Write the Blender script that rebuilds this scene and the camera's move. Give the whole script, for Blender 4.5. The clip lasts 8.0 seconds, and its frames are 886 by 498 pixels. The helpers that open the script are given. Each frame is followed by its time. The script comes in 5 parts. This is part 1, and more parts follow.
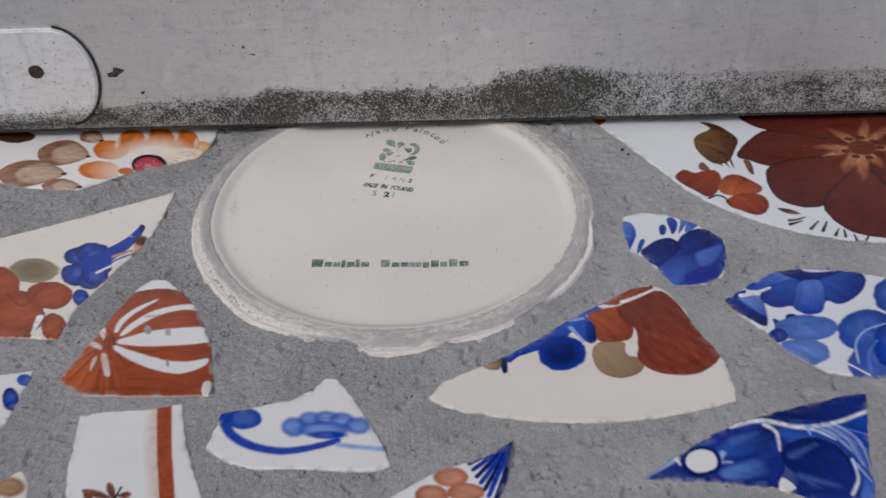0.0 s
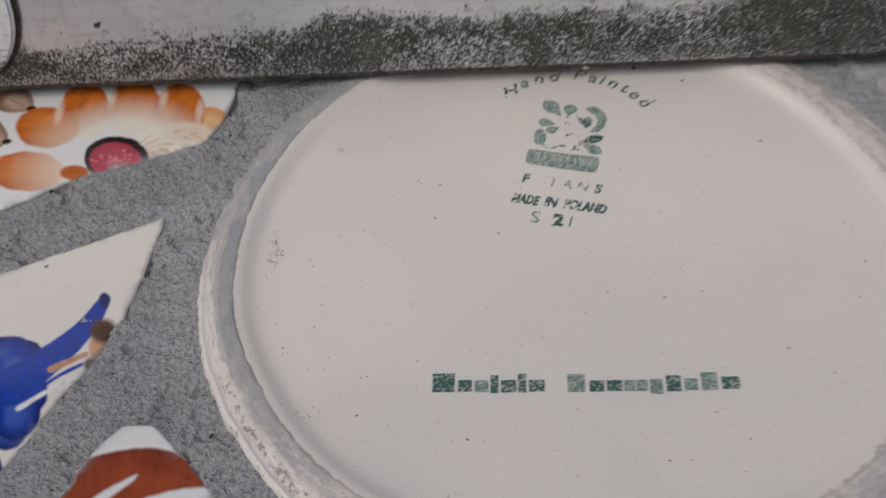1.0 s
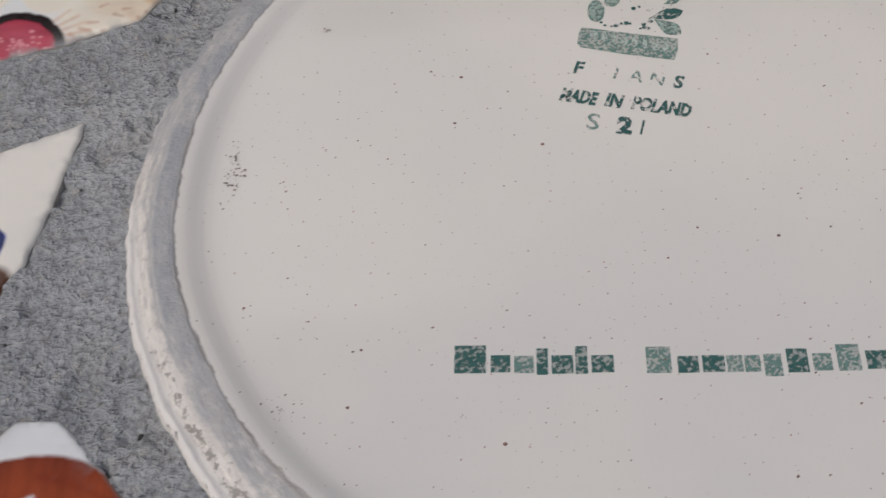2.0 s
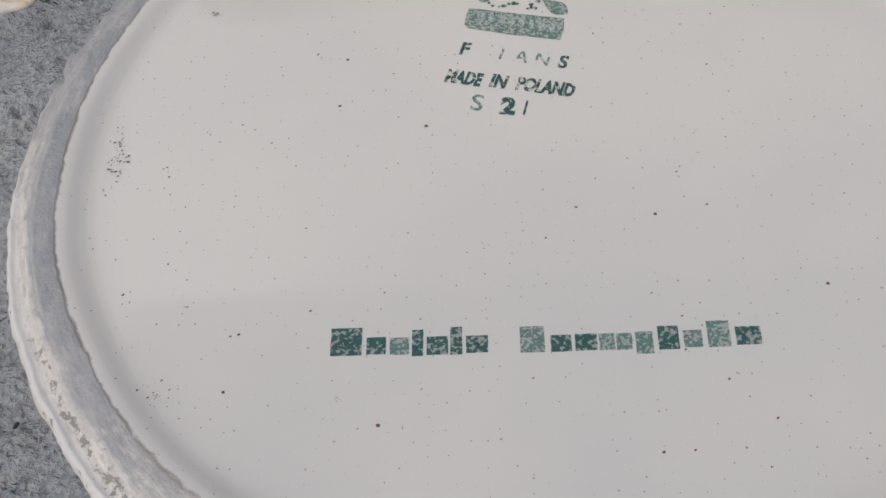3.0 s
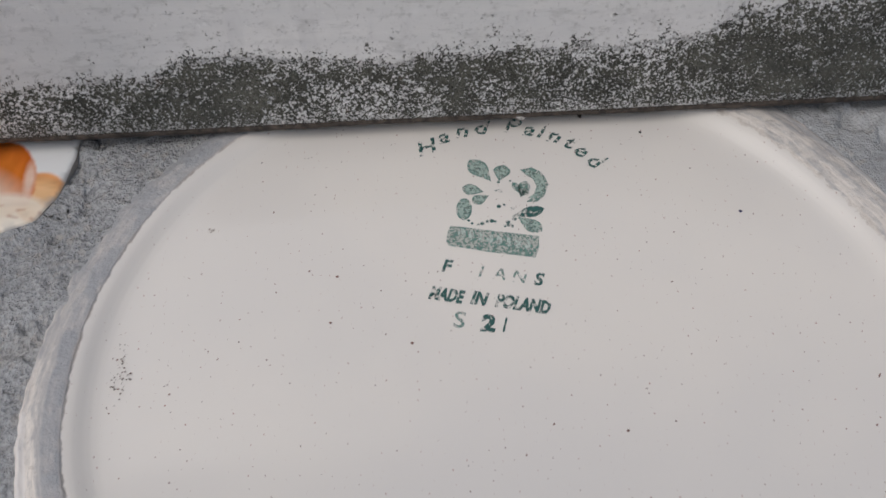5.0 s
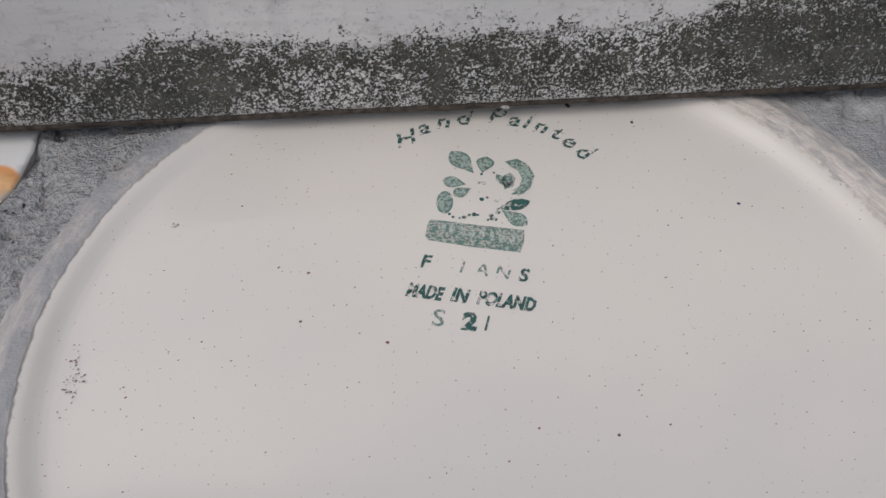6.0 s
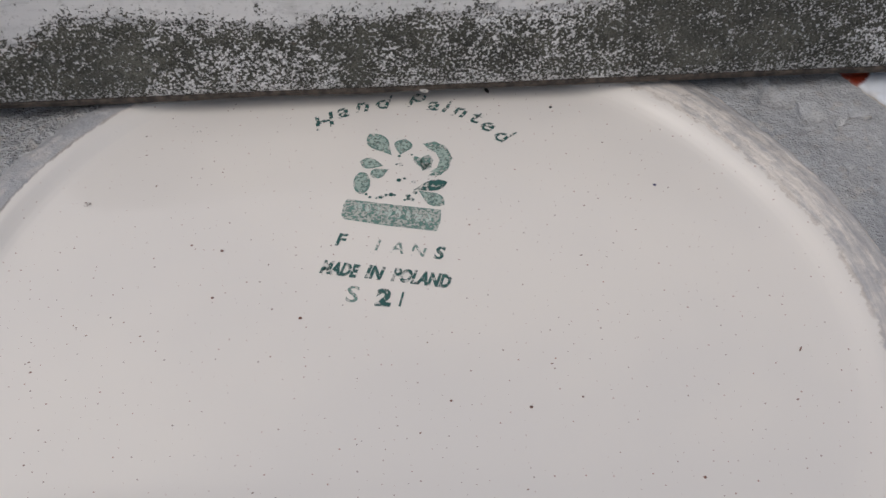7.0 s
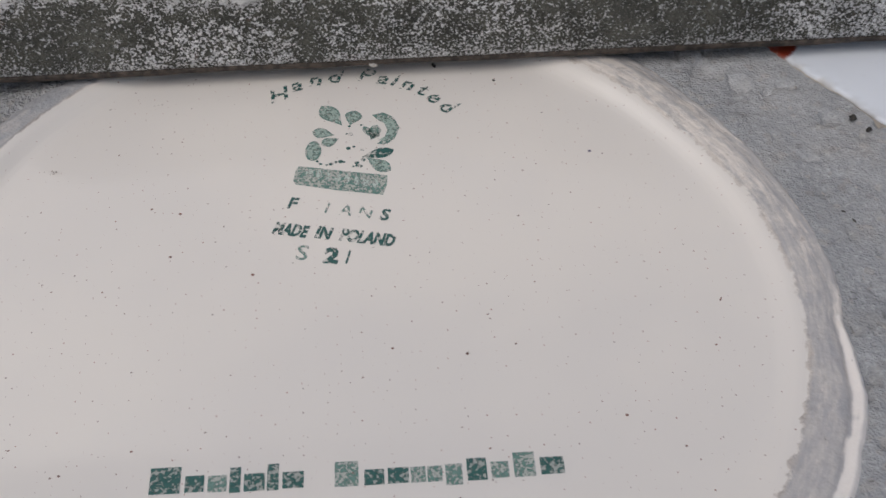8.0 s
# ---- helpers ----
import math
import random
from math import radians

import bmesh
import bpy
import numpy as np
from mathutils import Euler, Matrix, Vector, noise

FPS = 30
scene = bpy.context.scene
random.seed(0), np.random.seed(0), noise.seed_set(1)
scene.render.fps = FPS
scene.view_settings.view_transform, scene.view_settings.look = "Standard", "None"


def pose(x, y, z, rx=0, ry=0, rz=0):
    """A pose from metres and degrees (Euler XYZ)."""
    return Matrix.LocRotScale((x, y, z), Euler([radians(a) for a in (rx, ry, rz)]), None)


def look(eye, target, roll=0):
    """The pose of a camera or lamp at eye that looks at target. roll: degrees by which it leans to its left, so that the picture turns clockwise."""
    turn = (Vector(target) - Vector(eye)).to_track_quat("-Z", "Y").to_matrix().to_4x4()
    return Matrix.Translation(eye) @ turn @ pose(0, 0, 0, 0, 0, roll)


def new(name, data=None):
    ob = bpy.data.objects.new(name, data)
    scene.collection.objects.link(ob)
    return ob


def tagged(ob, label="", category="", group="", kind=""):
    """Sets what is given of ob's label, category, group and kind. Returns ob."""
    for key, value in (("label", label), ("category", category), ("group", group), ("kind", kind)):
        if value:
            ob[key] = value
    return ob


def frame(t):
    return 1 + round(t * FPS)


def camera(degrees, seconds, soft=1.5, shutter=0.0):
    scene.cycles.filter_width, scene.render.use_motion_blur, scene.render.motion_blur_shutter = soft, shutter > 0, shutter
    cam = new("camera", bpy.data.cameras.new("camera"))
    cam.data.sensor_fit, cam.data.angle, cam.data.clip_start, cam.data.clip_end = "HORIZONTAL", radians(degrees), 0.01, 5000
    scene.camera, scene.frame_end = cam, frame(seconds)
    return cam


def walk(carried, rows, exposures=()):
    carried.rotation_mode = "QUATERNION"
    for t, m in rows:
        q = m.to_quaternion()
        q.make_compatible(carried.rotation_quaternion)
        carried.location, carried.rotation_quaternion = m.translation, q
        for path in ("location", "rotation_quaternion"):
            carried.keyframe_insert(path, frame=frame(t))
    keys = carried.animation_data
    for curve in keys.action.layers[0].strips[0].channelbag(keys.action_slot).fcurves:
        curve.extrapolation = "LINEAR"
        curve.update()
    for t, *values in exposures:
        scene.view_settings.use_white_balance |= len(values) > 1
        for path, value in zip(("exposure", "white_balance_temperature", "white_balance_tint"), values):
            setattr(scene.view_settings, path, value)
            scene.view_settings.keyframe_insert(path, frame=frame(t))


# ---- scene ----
# The camera's way: a hand-held close look at a mosaic, first from a step back, then close over the plate.
cam = camera(39.0, 8.0, shutter=0.25)
PATH = [
    (0.0, (0.0291, -0.3269, 0.2591), (0.0169, -0.0209, 0.0), -1.38),
    (0.3, (0.0280, -0.2712, 0.2402), (0.0177, -0.0101, 0.0), -1.47),
    (0.5, (0.0121, -0.2235, 0.2248), (0.0030, 0.0044, 0.0), -2.49),
    (0.7, (-0.0001, -0.1842, 0.2021), (-0.0110, 0.0072, 0.0), -2.89),
    (1.0, (-0.0134, -0.1444, 0.1693), (-0.0236, 0.0009, 0.0), -3.47),
    (1.5, (-0.0219, -0.1128, 0.1367), (-0.0307, -0.0119, 0.0), -4.32),
    (2.0, (-0.0189, -0.1021, 0.1246), (-0.0263, -0.0122, 0.0), -4.16),
    (2.2, (-0.0151, -0.0994, 0.1227), (-0.0212, -0.0116, 0.0), -3.80),
    (3.3, (-0.0064, -0.1022, 0.1271), (-0.0090, -0.0152, 0.0), -2.67),
    (3.5, (-0.0060, -0.1012, 0.1283), (-0.0069, -0.0135, 0.0), -1.78),
    (4.0, (-0.0098, -0.0987, 0.1370), (-0.0100, 0.0026, 0.0), -1.45),
    (4.5, (-0.0095, -0.1003, 0.1421), (-0.0079, 0.0117, 0.0), -0.68),
    (5.0, (-0.0107, -0.0965, 0.1429), (-0.0090, 0.0214, 0.0), -0.74),
    (5.2, (-0.0072, -0.0924, 0.1382), (-0.0071, 0.0217, 0.0), -1.41),
    (6.3, (-0.0079, -0.0930, 0.1280), (-0.0038, 0.0231, 0.0), 0.11),
    (6.5, (-0.0070, -0.0952, 0.1250), (-0.0003, 0.0218, 0.0), 1.17),
    (7.0, (-0.0032, -0.0986, 0.1249), (0.0053, 0.0160, 0.0), 1.72),
    (7.5, (-0.0015, -0.1009, 0.1247), (0.0078, 0.0142, 0.0), 1.78),
    (8.0, (0.0026, -0.1107, 0.1290), (0.0127, 0.0082, 0.0), 1.69),
]
walk(cam, [(t, look(eye, target, roll)) for t, eye, target, roll in PATH], exposures=[(0.0, -0.29, 6730, 10), (0.6, -0.39, 6780, 10), (1.0, -0.42, 6780, 10), (1.5, -0.30, 6730, 9), (2.2, -0.23, 6680, 8), (3.5, -0.20, 6480, 6), (4.0, -0.23, 6480, 6), (5.0, -0.22, 6580, 8), (8.0, -0.21, 6630, 9)])

# ---- light: a bright overcast sky, with a faint warm sun behind thin cloud ----
world = bpy.data.worlds.new("sky")
scene.world = world
world.use_nodes = True
wn = world.node_tree
sky = wn.nodes.new("ShaderNodeTexSky")
sky.sky_type, sky.sun_disc = "NISHITA", False
sky.sun_elevation, sky.sun_rotation = radians(55), radians(-142)
sky.dust_density, sky.ozone_density = 3.0, 1.2
wn.links.new(sky.outputs[0], wn.nodes["Background"].inputs[0])
wn.nodes["Background"].inputs[1].default_value = 0.09
sun_data = bpy.data.lights.new("sun", "SUN")
sun_data.energy, sun_data.angle, sun_data.color = 1.25, radians(34), (0.995, 0.99, 0.99)
sun = new("sun", sun_data)
sun.matrix_world = look((-1.7, -2.2, 4.0), (0, 0, 0))


# ---- materials ----
def lin(r, g, b):
    """A colour named by its 0 to 255 values, as linear light."""
    return tuple((c / 255 / 12.92 if c / 255 < 0.04045 else ((c / 255 + 0.055) / 1.055) ** 2.4) for c in (r, g, b))


class Mat:
    """A node material, built step by step."""

    def __init__(self, name, rough=0.5, metal=0.0):
        self.m = bpy.data.materials.new(name)
        self.m.use_nodes = True
        self.t = self.m.node_tree
        self.b = self.t.nodes["Principled BSDF"]
        self.b.inputs["Roughness"].default_value = rough
        self.b.inputs["Metallic"].default_value = metal
        self.co = self.node("ShaderNodeTexCoord").outputs["Object"]

    def node(self, kind):
        return self.t.nodes.new(kind)

    def put(self, a, socket):
        if hasattr(a, "is_output"):
            self.t.links.new(a, socket)
        elif isinstance(a, tuple):
            socket.default_value = (*a, 1.0) if len(a) == 3 else a
        else:
            socket.default_value = a

    def noise(self, scale, detail=4.0, rough=0.55, co=None, stretch=None, distortion=0.0):
        n = self.node("ShaderNodeTexNoise")
        co = co or self.co
        if stretch:
            mp = self.node("ShaderNodeMapping")
            mp.inputs["Scale"].default_value = stretch
            self.t.links.new(co, mp.inputs[0])
            co = mp.outputs[0]
        self.t.links.new(co, n.inputs["Vector"])
        n.inputs["Scale"].default_value, n.inputs["Detail"].default_value = scale, detail
        n.inputs["Roughness"].default_value, n.inputs["Distortion"].default_value = rough, distortion
        return n.outputs["Fac"]

    def cells(self, scale, out="Distance", feature="F1", rand=1.0, plane=False):
        n = self.node("ShaderNodeTexVoronoi")
        n.voronoi_dimensions = "2D" if plane else "3D"
        n.feature = feature
        self.t.links.new(self.co, n.inputs["Vector"])
        n.inputs["Scale"].default_value, n.inputs["Randomness"].default_value = scale, rand
        return n.outputs[out]

    def step(self, value, lo, hi, a=0.0, b=1.0):
        n = self.node("ShaderNodeMapRange")
        n.interpolation_type = "SMOOTHSTEP"
        self.put(value, n.inputs[0])
        for i, x in enumerate((lo, hi, a, b), 1):
            self.put(x, n.inputs[i])
        return n.outputs[0]

    def math(self, op, a, b=0.0):
        n = self.node("ShaderNodeMath")
        n.operation = op
        self.put(a, n.inputs[0])
        self.put(b, n.inputs[1])
        return n.outputs[0]

    def mix(self, f, a, b, blend="MIX"):
        n = self.node("ShaderNodeMix")
        n.data_type, n.blend_type = "RGBA", blend
        self.put(f, n.inputs[0])
        self.put(a, n.inputs[6])
        self.put(b, n.inputs[7])
        return n.outputs[2]

    def attr(self, name, out="Fac"):
        n = self.node("ShaderNodeAttribute")
        n.attribute_name = name
        return n.outputs[out]

    def bump(self, height, dist, strength=1.0, normal=None):
        n = self.node("ShaderNodeBump")
        self.put(height, n.inputs["Height"])
        n.inputs["Distance"].default_value, n.inputs["Strength"].default_value = dist, strength
        if normal is not None:
            self.t.links.new(normal, n.inputs["Normal"])
        return n.outputs[0]

    def set(self, **k):
        for name, v in k.items():
            self.put(v, self.b.inputs[{"color": "Base Color", "rough": "Roughness", "normal": "Normal", "metal": "Metallic", "coat": "Coat Weight", "alpha": "Alpha", "spec": "Specular IOR Level"}[name]])
        return self.m


def mortar_look(m):
    """Colour and bump of the grey, sandy cement mortar, on Mat m; crevice shade is part of the colour."""
    grain = m.noise(1250, 3, 0.5, distortion=0.2)
    clump = m.noise(260, 4, 0.6, distortion=0.4)
    sand = m.noise(640, 3, 0.55)
    wide = m.noise(34, 4, 0.6)
    tiny = m.noise(2600, 2, 0.5)
    c = m.mix(m.step(wide, 0.3, 0.7), lin(156, 157, 159), lin(176, 176, 177))
    c = m.mix(m.step(m.noise(90, 3), 0.5, 0.75, 0.0, 0.35), c, lin(166, 160, 152))
    # crevice shade and bright grain tops are put into the colour, following the bump
    c = m.mix(m.math("MULTIPLY", m.attr("coarse"), m.step(grain, 0.5, 0.36, 0.0, 0.42)), c, lin(104, 103, 103))
    c = m.mix(m.step(grain, 0.55, 0.68, 0.0, 0.32), c, lin(206, 207, 208))
    c = m.mix(m.math("MULTIPLY", m.attr("coarse"), m.step(sand, 0.42, 0.3, 0.0, 0.34)), c, lin(96, 95, 95))
    c = m.mix(m.step(sand, 0.6, 0.72, 0.0, 0.3), c, lin(202, 203, 204))
    c = m.mix(m.step(tiny, 0.42, 0.3, 0.0, 0.25), c, lin(100, 99, 99))
    lot = m.node("ShaderNodeSeparateColor")
    m.t.links.new(m.cells(900, "Color"), lot.inputs[0])
    c = m.mix(m.math("MULTIPLY", m.math("GREATER_THAN", lot.outputs[0], 0.88), 0.3), c, m.mix(lot.outputs[1], lin(196, 186, 176), lin(122, 118, 114)))
    # sparse pits: their shadow and dirt are coloured in dark
    dark_pits = m.math("MULTIPLY", m.step(m.noise(300, 4, 0.7, distortion=1.6), 0.61, 0.68), m.step(m.noise(55, 3), 0.45, 0.6))
    c = m.mix(m.math("MULTIPLY", dark_pits, 0.75), c, lin(62, 60, 60))
    n1 = m.bump(m.math("MULTIPLY", m.attr("coarse"), m.math("ADD", sand, clump)), 0.0008, 0.8)
    n2 = m.bump(m.math("MULTIPLY", m.attr("coarse"), grain), 0.0009, 0.9, n1)
    n3 = m.bump(tiny, 0.0004, 0.8, n2)
    return c, n3


def make_mortar():
    m = Mat("grey_mortar", 0.88)
    c, n = mortar_look(m)
    return m.set(color=c, normal=n, spec=0.25)


def make_base_glaze():
    """Cream glaze on the plate's underside: fine brown iron specks, faint stains; grey mortar smears where grout says."""
    m = Mat("cream_glaze", 0.2)
    wide = m.noise(22, 3, 0.5)
    c = m.mix(m.step(wide, 0.35, 0.65), lin(234, 227, 219), lin(228, 222, 216))
    speck_size = m.cells(640, "Color", plane=True)
    near = m.cells(640, plane=True)
    lot = m.node("ShaderNodeSeparateColor")
    m.t.links.new(speck_size, lot.inputs[0])
    some = m.math("GREATER_THAN", lot.outputs[0], 0.5)
    size = m.math("MULTIPLY", m.math("POWER", lot.outputs[1], 3.0), 0.06)
    dot = m.math("MULTIPLY", m.math("LESS_THAN", near, m.math("ADD", size, 0.02)), some)
    c = m.mix(m.math("MULTIPLY", dot, 0.75), c, m.mix(lot.outputs[2], lin(168, 108, 90), lin(120, 88, 78)))
    # mortar film wiped along the ring, bare biscuit under it, a white glazed lip outside
    both = m.node("ShaderNodeCombineXYZ")
    m.t.links.new(m.math("MULTIPLY", m.attr("arc"), 0.22), both.inputs[0])
    m.t.links.new(m.math("MULTIPLY", m.attr("rad"), 0.9), both.inputs[1])
    polar = both.outputs[0]
    ragged = m.math("ADD", m.attr("rad"), m.math("MULTIPLY", m.math("SUBTRACT", m.noise(480, 4, 0.65), 0.5), m.step(m.attr("arc"), 120, 260, 1.0, 2.6)))
    gate = m.step(ragged, 59.3, 59.75)
    seam = m.math("SUBTRACT", m.step(ragged, 59.15, 59.4), m.step(ragged, 59.7, 60.2))
    film = m.math("ADD", m.attr("grout"), m.math("MULTIPLY", m.math("SUBTRACT", m.noise(0.75, 5, 0.62, co=polar), 0.5), 1.3))
    film = m.math("ADD", film, m.math("MULTIPLY", m.math("SUBTRACT", m.noise(520, 4, 0.6), 0.5), 0.7))
    film = m.math("MULTIPLY", gate, m.step(film, 0.26, 0.74, 0.0, 0.94))
    biscuit = m.mix(m.step(m.noise(1.3, 5, 0.6, co=polar), 0.3, 0.7), lin(236, 227, 219), lin(212, 204, 196))
    biscuit = m.mix(m.step(m.noise(800, 4, 0.65), 0.56, 0.68, 0.0, 0.55), biscuit, lin(172, 160, 150))
    c = m.mix(m.math("MULTIPLY", gate, 0.95), c, biscuit)
    c = m.mix(m.step(m.math("ADD", m.attr("lip"), m.math("MULTIPLY", m.math("SUBTRACT", m.noise(300, 4, 0.65), 0.5), 1.1)), 0.36, 0.54), c, lin(236, 229, 223))
    grey = m.mix(m.step(m.noise(1.1, 5, 0.6, co=polar), 0.3, 0.7), lin(170, 168, 170), lin(196, 191, 187))
    grey = m.mix(m.step(m.noise(1100, 3, 0.6), 0.56, 0.7, 0.0, 0.35), grey, lin(150, 147, 146))
    grey = m.mix(m.step(m.attr("grout"), 0.82, 1.02), grey, lin(160, 161, 165))
    c = m.mix(film, c, grey)
    c = m.mix(m.math("MULTIPLY", seam, m.step(m.noise(240, 3), 0.35, 0.6, 0.0, 0.45)), c, lin(178, 165, 154))
    pits = m.step(m.math("ADD", m.attr("dirt"), m.math("MULTIPLY", m.math("SUBTRACT", m.noise(700, 5, 0.7), 0.5), 1.9)), 0.46, 0.62)
    c = m.mix(m.math("MULTIPLY", pits, 0.75), c, lin(132, 124, 117))
    rough = m.math("ADD", m.math("MULTIPLY", gate, 0.5), m.step(wide, 0.3, 0.7, 0.03, 0.06))
    wave = m.bump(m.noise(60, 2, 0.5), 0.0005, 0.12)
    rub = m.math("ADD", m.math("MULTIPLY", film, 0.4), m.math("MULTIPLY", m.noise(800, 4, 0.6), m.step(m.attr("grout"), 0.7, 1.0, 0.7, 2.6)))
    n = m.bump(m.math("MULTIPLY", gate, m.math("SUBTRACT", rub, m.math("MULTIPLY", pits, 0.5))), 0.0003, 0.55, wave)
    return m.set(color=c, rough=rough, normal=n)


def make_paint():
    """Glossy hand-painted glaze: the brushwork is carried by the paint attribute."""
    m = Mat("painted_glaze", 0.13)
    c = m.attr("paint", "Color")
    c = m.mix(m.step(m.noise(240, 5, 0.6), 0.62, 0.75, 0.0, 0.12), c, lin(150, 140, 130))
    chip = m.step(m.noise(900, 3, 0.6), 0.76, 0.79, 0.0, 0.5)
    c = m.mix(chip, c, lin(206, 198, 190))
    return m.set(color=c, rough=m.math("ADD", m.step(m.noise(90, 3), 0.35, 0.7, 0.1, 0.24), m.math("MULTIPLY", chip, 0.5)), normal=m.bump(m.noise(120, 3), 0.0004, 0.1), spec=0.35)


def make_biscuit():
    m = Mat("fired_clay", 0.8)
    return m.set(color=m.mix(m.noise(500, 4), lin(200, 190, 178), lin(150, 144, 138)), normal=m.bump(m.noise(1200, 4), 0.0003, 0.5))


def make_ink(name, dark, light, keep, scale=1500, cut=0.0):
    """Worn stamp ink on glaze; keep is how much of it is left."""
    m = Mat(name, 0.3)
    c = m.mix(m.noise(scale * 0.6, 3), dark, light)
    a = m.step(m.math("ADD", m.math("MULTIPLY", m.noise(scale, 3, 0.6), 0.7), m.math("MULTIPLY", m.noise(scale * 0.22, 2), 0.3)), 0.5 + 0.3 * (keep - 0.5) - 0.05, 0.5 + 0.3 * (keep - 0.5) + 0.07, 0.97, cut)
    return m.set(color=c, alpha=a)


def make_rail(name, low, high, tint, metal=0.75):
    """Dull grey aluminium with black lichen and pale corrosion along its lower edge."""
    m = Mat(name, 0.5, 0.5)
    brush = m.noise(110, 6, 0.7, stretch=(0.3, 1, 3))
    wide = m.noise(16, 4, 0.6)
    c = m.mix(m.step(brush, 0.2, 0.8), low, high)
    c = m.mix(m.step(wide, 0.35, 0.68, 0.0, 0.6), c, tint)
    blot = m.noise(70, 5, 0.62)
    c = m.mix(m.step(blot, 0.56, 0.72, 0.0, 0.5), c, lin(236, 236, 238))
    drip = m.noise(120, 4, 0.6, stretch=(1.6, 1, 0.45))
    c = m.mix(m.step(drip, 0.52, 0.72, 0.0, 0.35), c, lin(186, 186, 189))
    c = m.mix(m.step(blot, 0.25, 0.42, 0.4, 0.0), c, lin(172, 171, 172))
    fine = m.noise(2500, 3, 0.6)
    clump = m.noise(1150, 3, 0.55, distortion=0.4)
    mid = m.noise(360, 4, 0.6)
    c = m.mix(m.step(m.noise(900, 4, 0.7), 0.54, 0.7, 0.0, 0.4), c, lin(158, 158, 158))
    c = m.mix(m.step(m.noise(330, 5, 0.7, stretch=(0.5, 1, 1.6)), 0.52, 0.68, 0.0, 0.35), c, lin(168, 168, 168))
    c = m.mix(m.step(m.noise(700, 4, 0.7), 0.62, 0.72, 0.0, 0.4), c, lin(238, 238, 238))
    both = m.math("ADD", m.math("ADD", m.math("MULTIPLY", fine, 0.52), m.math("MULTIPLY", clump, 0.34)), m.math("MULTIPLY", mid, 0.14))
    even = m.step(both, 0.35, 0.65)
    pale = m.step(m.math("SUBTRACT", m.attr("pale"), m.noise(1300, 5, 0.7)), -0.08, 0.1)
    c = m.mix(m.math("MULTIPLY", pale, 0.8), c, m.mix(m.step(fine, 0.35, 0.65), lin(150, 148, 147), lin(228, 227, 227)))
    dark = m.step(m.math("SUBTRACT", m.attr("lichen"), even), -0.16, 0.12)
    lichen = m.mix(m.step(m.noise(150, 4), 0.35, 0.65), lin(60, 60, 52), lin(92, 91, 80))
    lichen = m.mix(m.step(fine, 0.48, 0.62, 0.0, 0.55), lichen, lin(124, 123, 112))
    lichen = m.mix(m.step(m.noise(3400, 2, 0.6), 0.42, 0.6, 0.0, 0.6), lichen, lin(34, 34, 30))
    lichen = m.mix(m.step(m.noise(240, 3), 0.66, 0.76, 0.0, 0.5), lichen, lin(112, 86, 72))
    c = m.mix(m.math("MULTIPLY", dark, 0.95), c, lichen)
    for scale, size, over in ((150, 0.05, 0.5), (430, 0.1, 0.7), (240, 0.05, 0.75)):
        lot = m.node("ShaderNodeSeparateColor")
        m.t.links.new(m.cells(scale, "Color"), lot.inputs[0])
        speck = m.math("MULTIPLY", m.math("LESS_THAN", m.cells(scale), m.math("MULTIPLY", lot.outputs[0], size * 1.6)), m.math("GREATER_THAN", lot.outputs[1], 0.4))
        c = m.mix(m.math("MULTIPLY", speck, over), c, lin(78, 75, 72))
    n = m.bump(m.math("ADD", m.math("MULTIPLY", dark, m.math("ADD", 0.4, fine)), m.math("MULTIPLY", pale, clump)), 0.0008, 0.85, m.bump(brush, 0.0005, 0.12))
    rough = m.math("ADD", 0.42, m.math("MULTIPLY", dark, 0.45))
    return m.set(color=c, rough=rough, normal=n, spec=0.4, metal=m.math("SUBTRACT", metal, m.math("MULTIPLY", m.math("MAXIMUM", dark, pale), metal * 0.9)))


def make_plain(name, a, b, rough=0.6, scale=400.0, bump=0.0003):
    m = Mat(name, rough)
    return m.set(color=m.mix(m.step(m.noise(scale, 5, 0.65), 0.35, 0.65), a, b), normal=m.bump(m.noise(scale * 2.5, 4), bump, 0.6))


MORTAR = make_mortar()
GLAZE = make_base_glaze()
PAINT = make_paint()
BISCUIT = make_biscuit()
RAIL = make_rail("weathered_aluminium", lin(210, 210, 211), lin(222, 221, 221), lin(203, 203, 205), 0.4)
STRAP = make_rail("pale_strap_metal", lin(240, 241, 242), lin(246, 246, 246), lin(234, 235, 236), 0.1)
SEAL = make_plain("dirty_seal", lin(42, 36, 32), lin(84, 74, 66), 0.8, 700)
DEBRIS_DARK = make_plain("dark_pits_and_grit", lin(44, 41, 39), lin(70, 66, 62), 0.8, 900)
DEBRIS_PALE = make_plain("pale_grit", lin(196, 190, 184), lin(150, 146, 142), 0.8, 900)
HOLE = make_plain("dark_brown_disc", lin(52, 38, 34), lin(80, 60, 52), 0.7, 900)
INK = make_ink("green_stamp_ink", lin(22, 72, 70), lin(66, 112, 106), 0.56, 1300, 0.1)
INK_WORN = make_ink("worn_green_stamp_ink", lin(22, 72, 70), lin(62, 108, 102), 0.42, 1300)
INK_BARE = make_ink("thin_green_stamp_ink", lin(176, 190, 182), lin(206, 210, 204), 0.55, 2300)
INK_BAR = make_ink("green_bar_ink", lin(30, 80, 77), lin(80, 120, 113), 0.52, 1700, 0.3)
INK_PALE = make_ink("pale_green_stamp_ink", lin(78, 120, 112), lin(128, 156, 147), 0.42, 2300, 0.3)
INK_RIM = make_ink("green_leaf_ink", lin(72, 114, 107), lin(122, 152, 143), 0.55, 2300, 0.2)
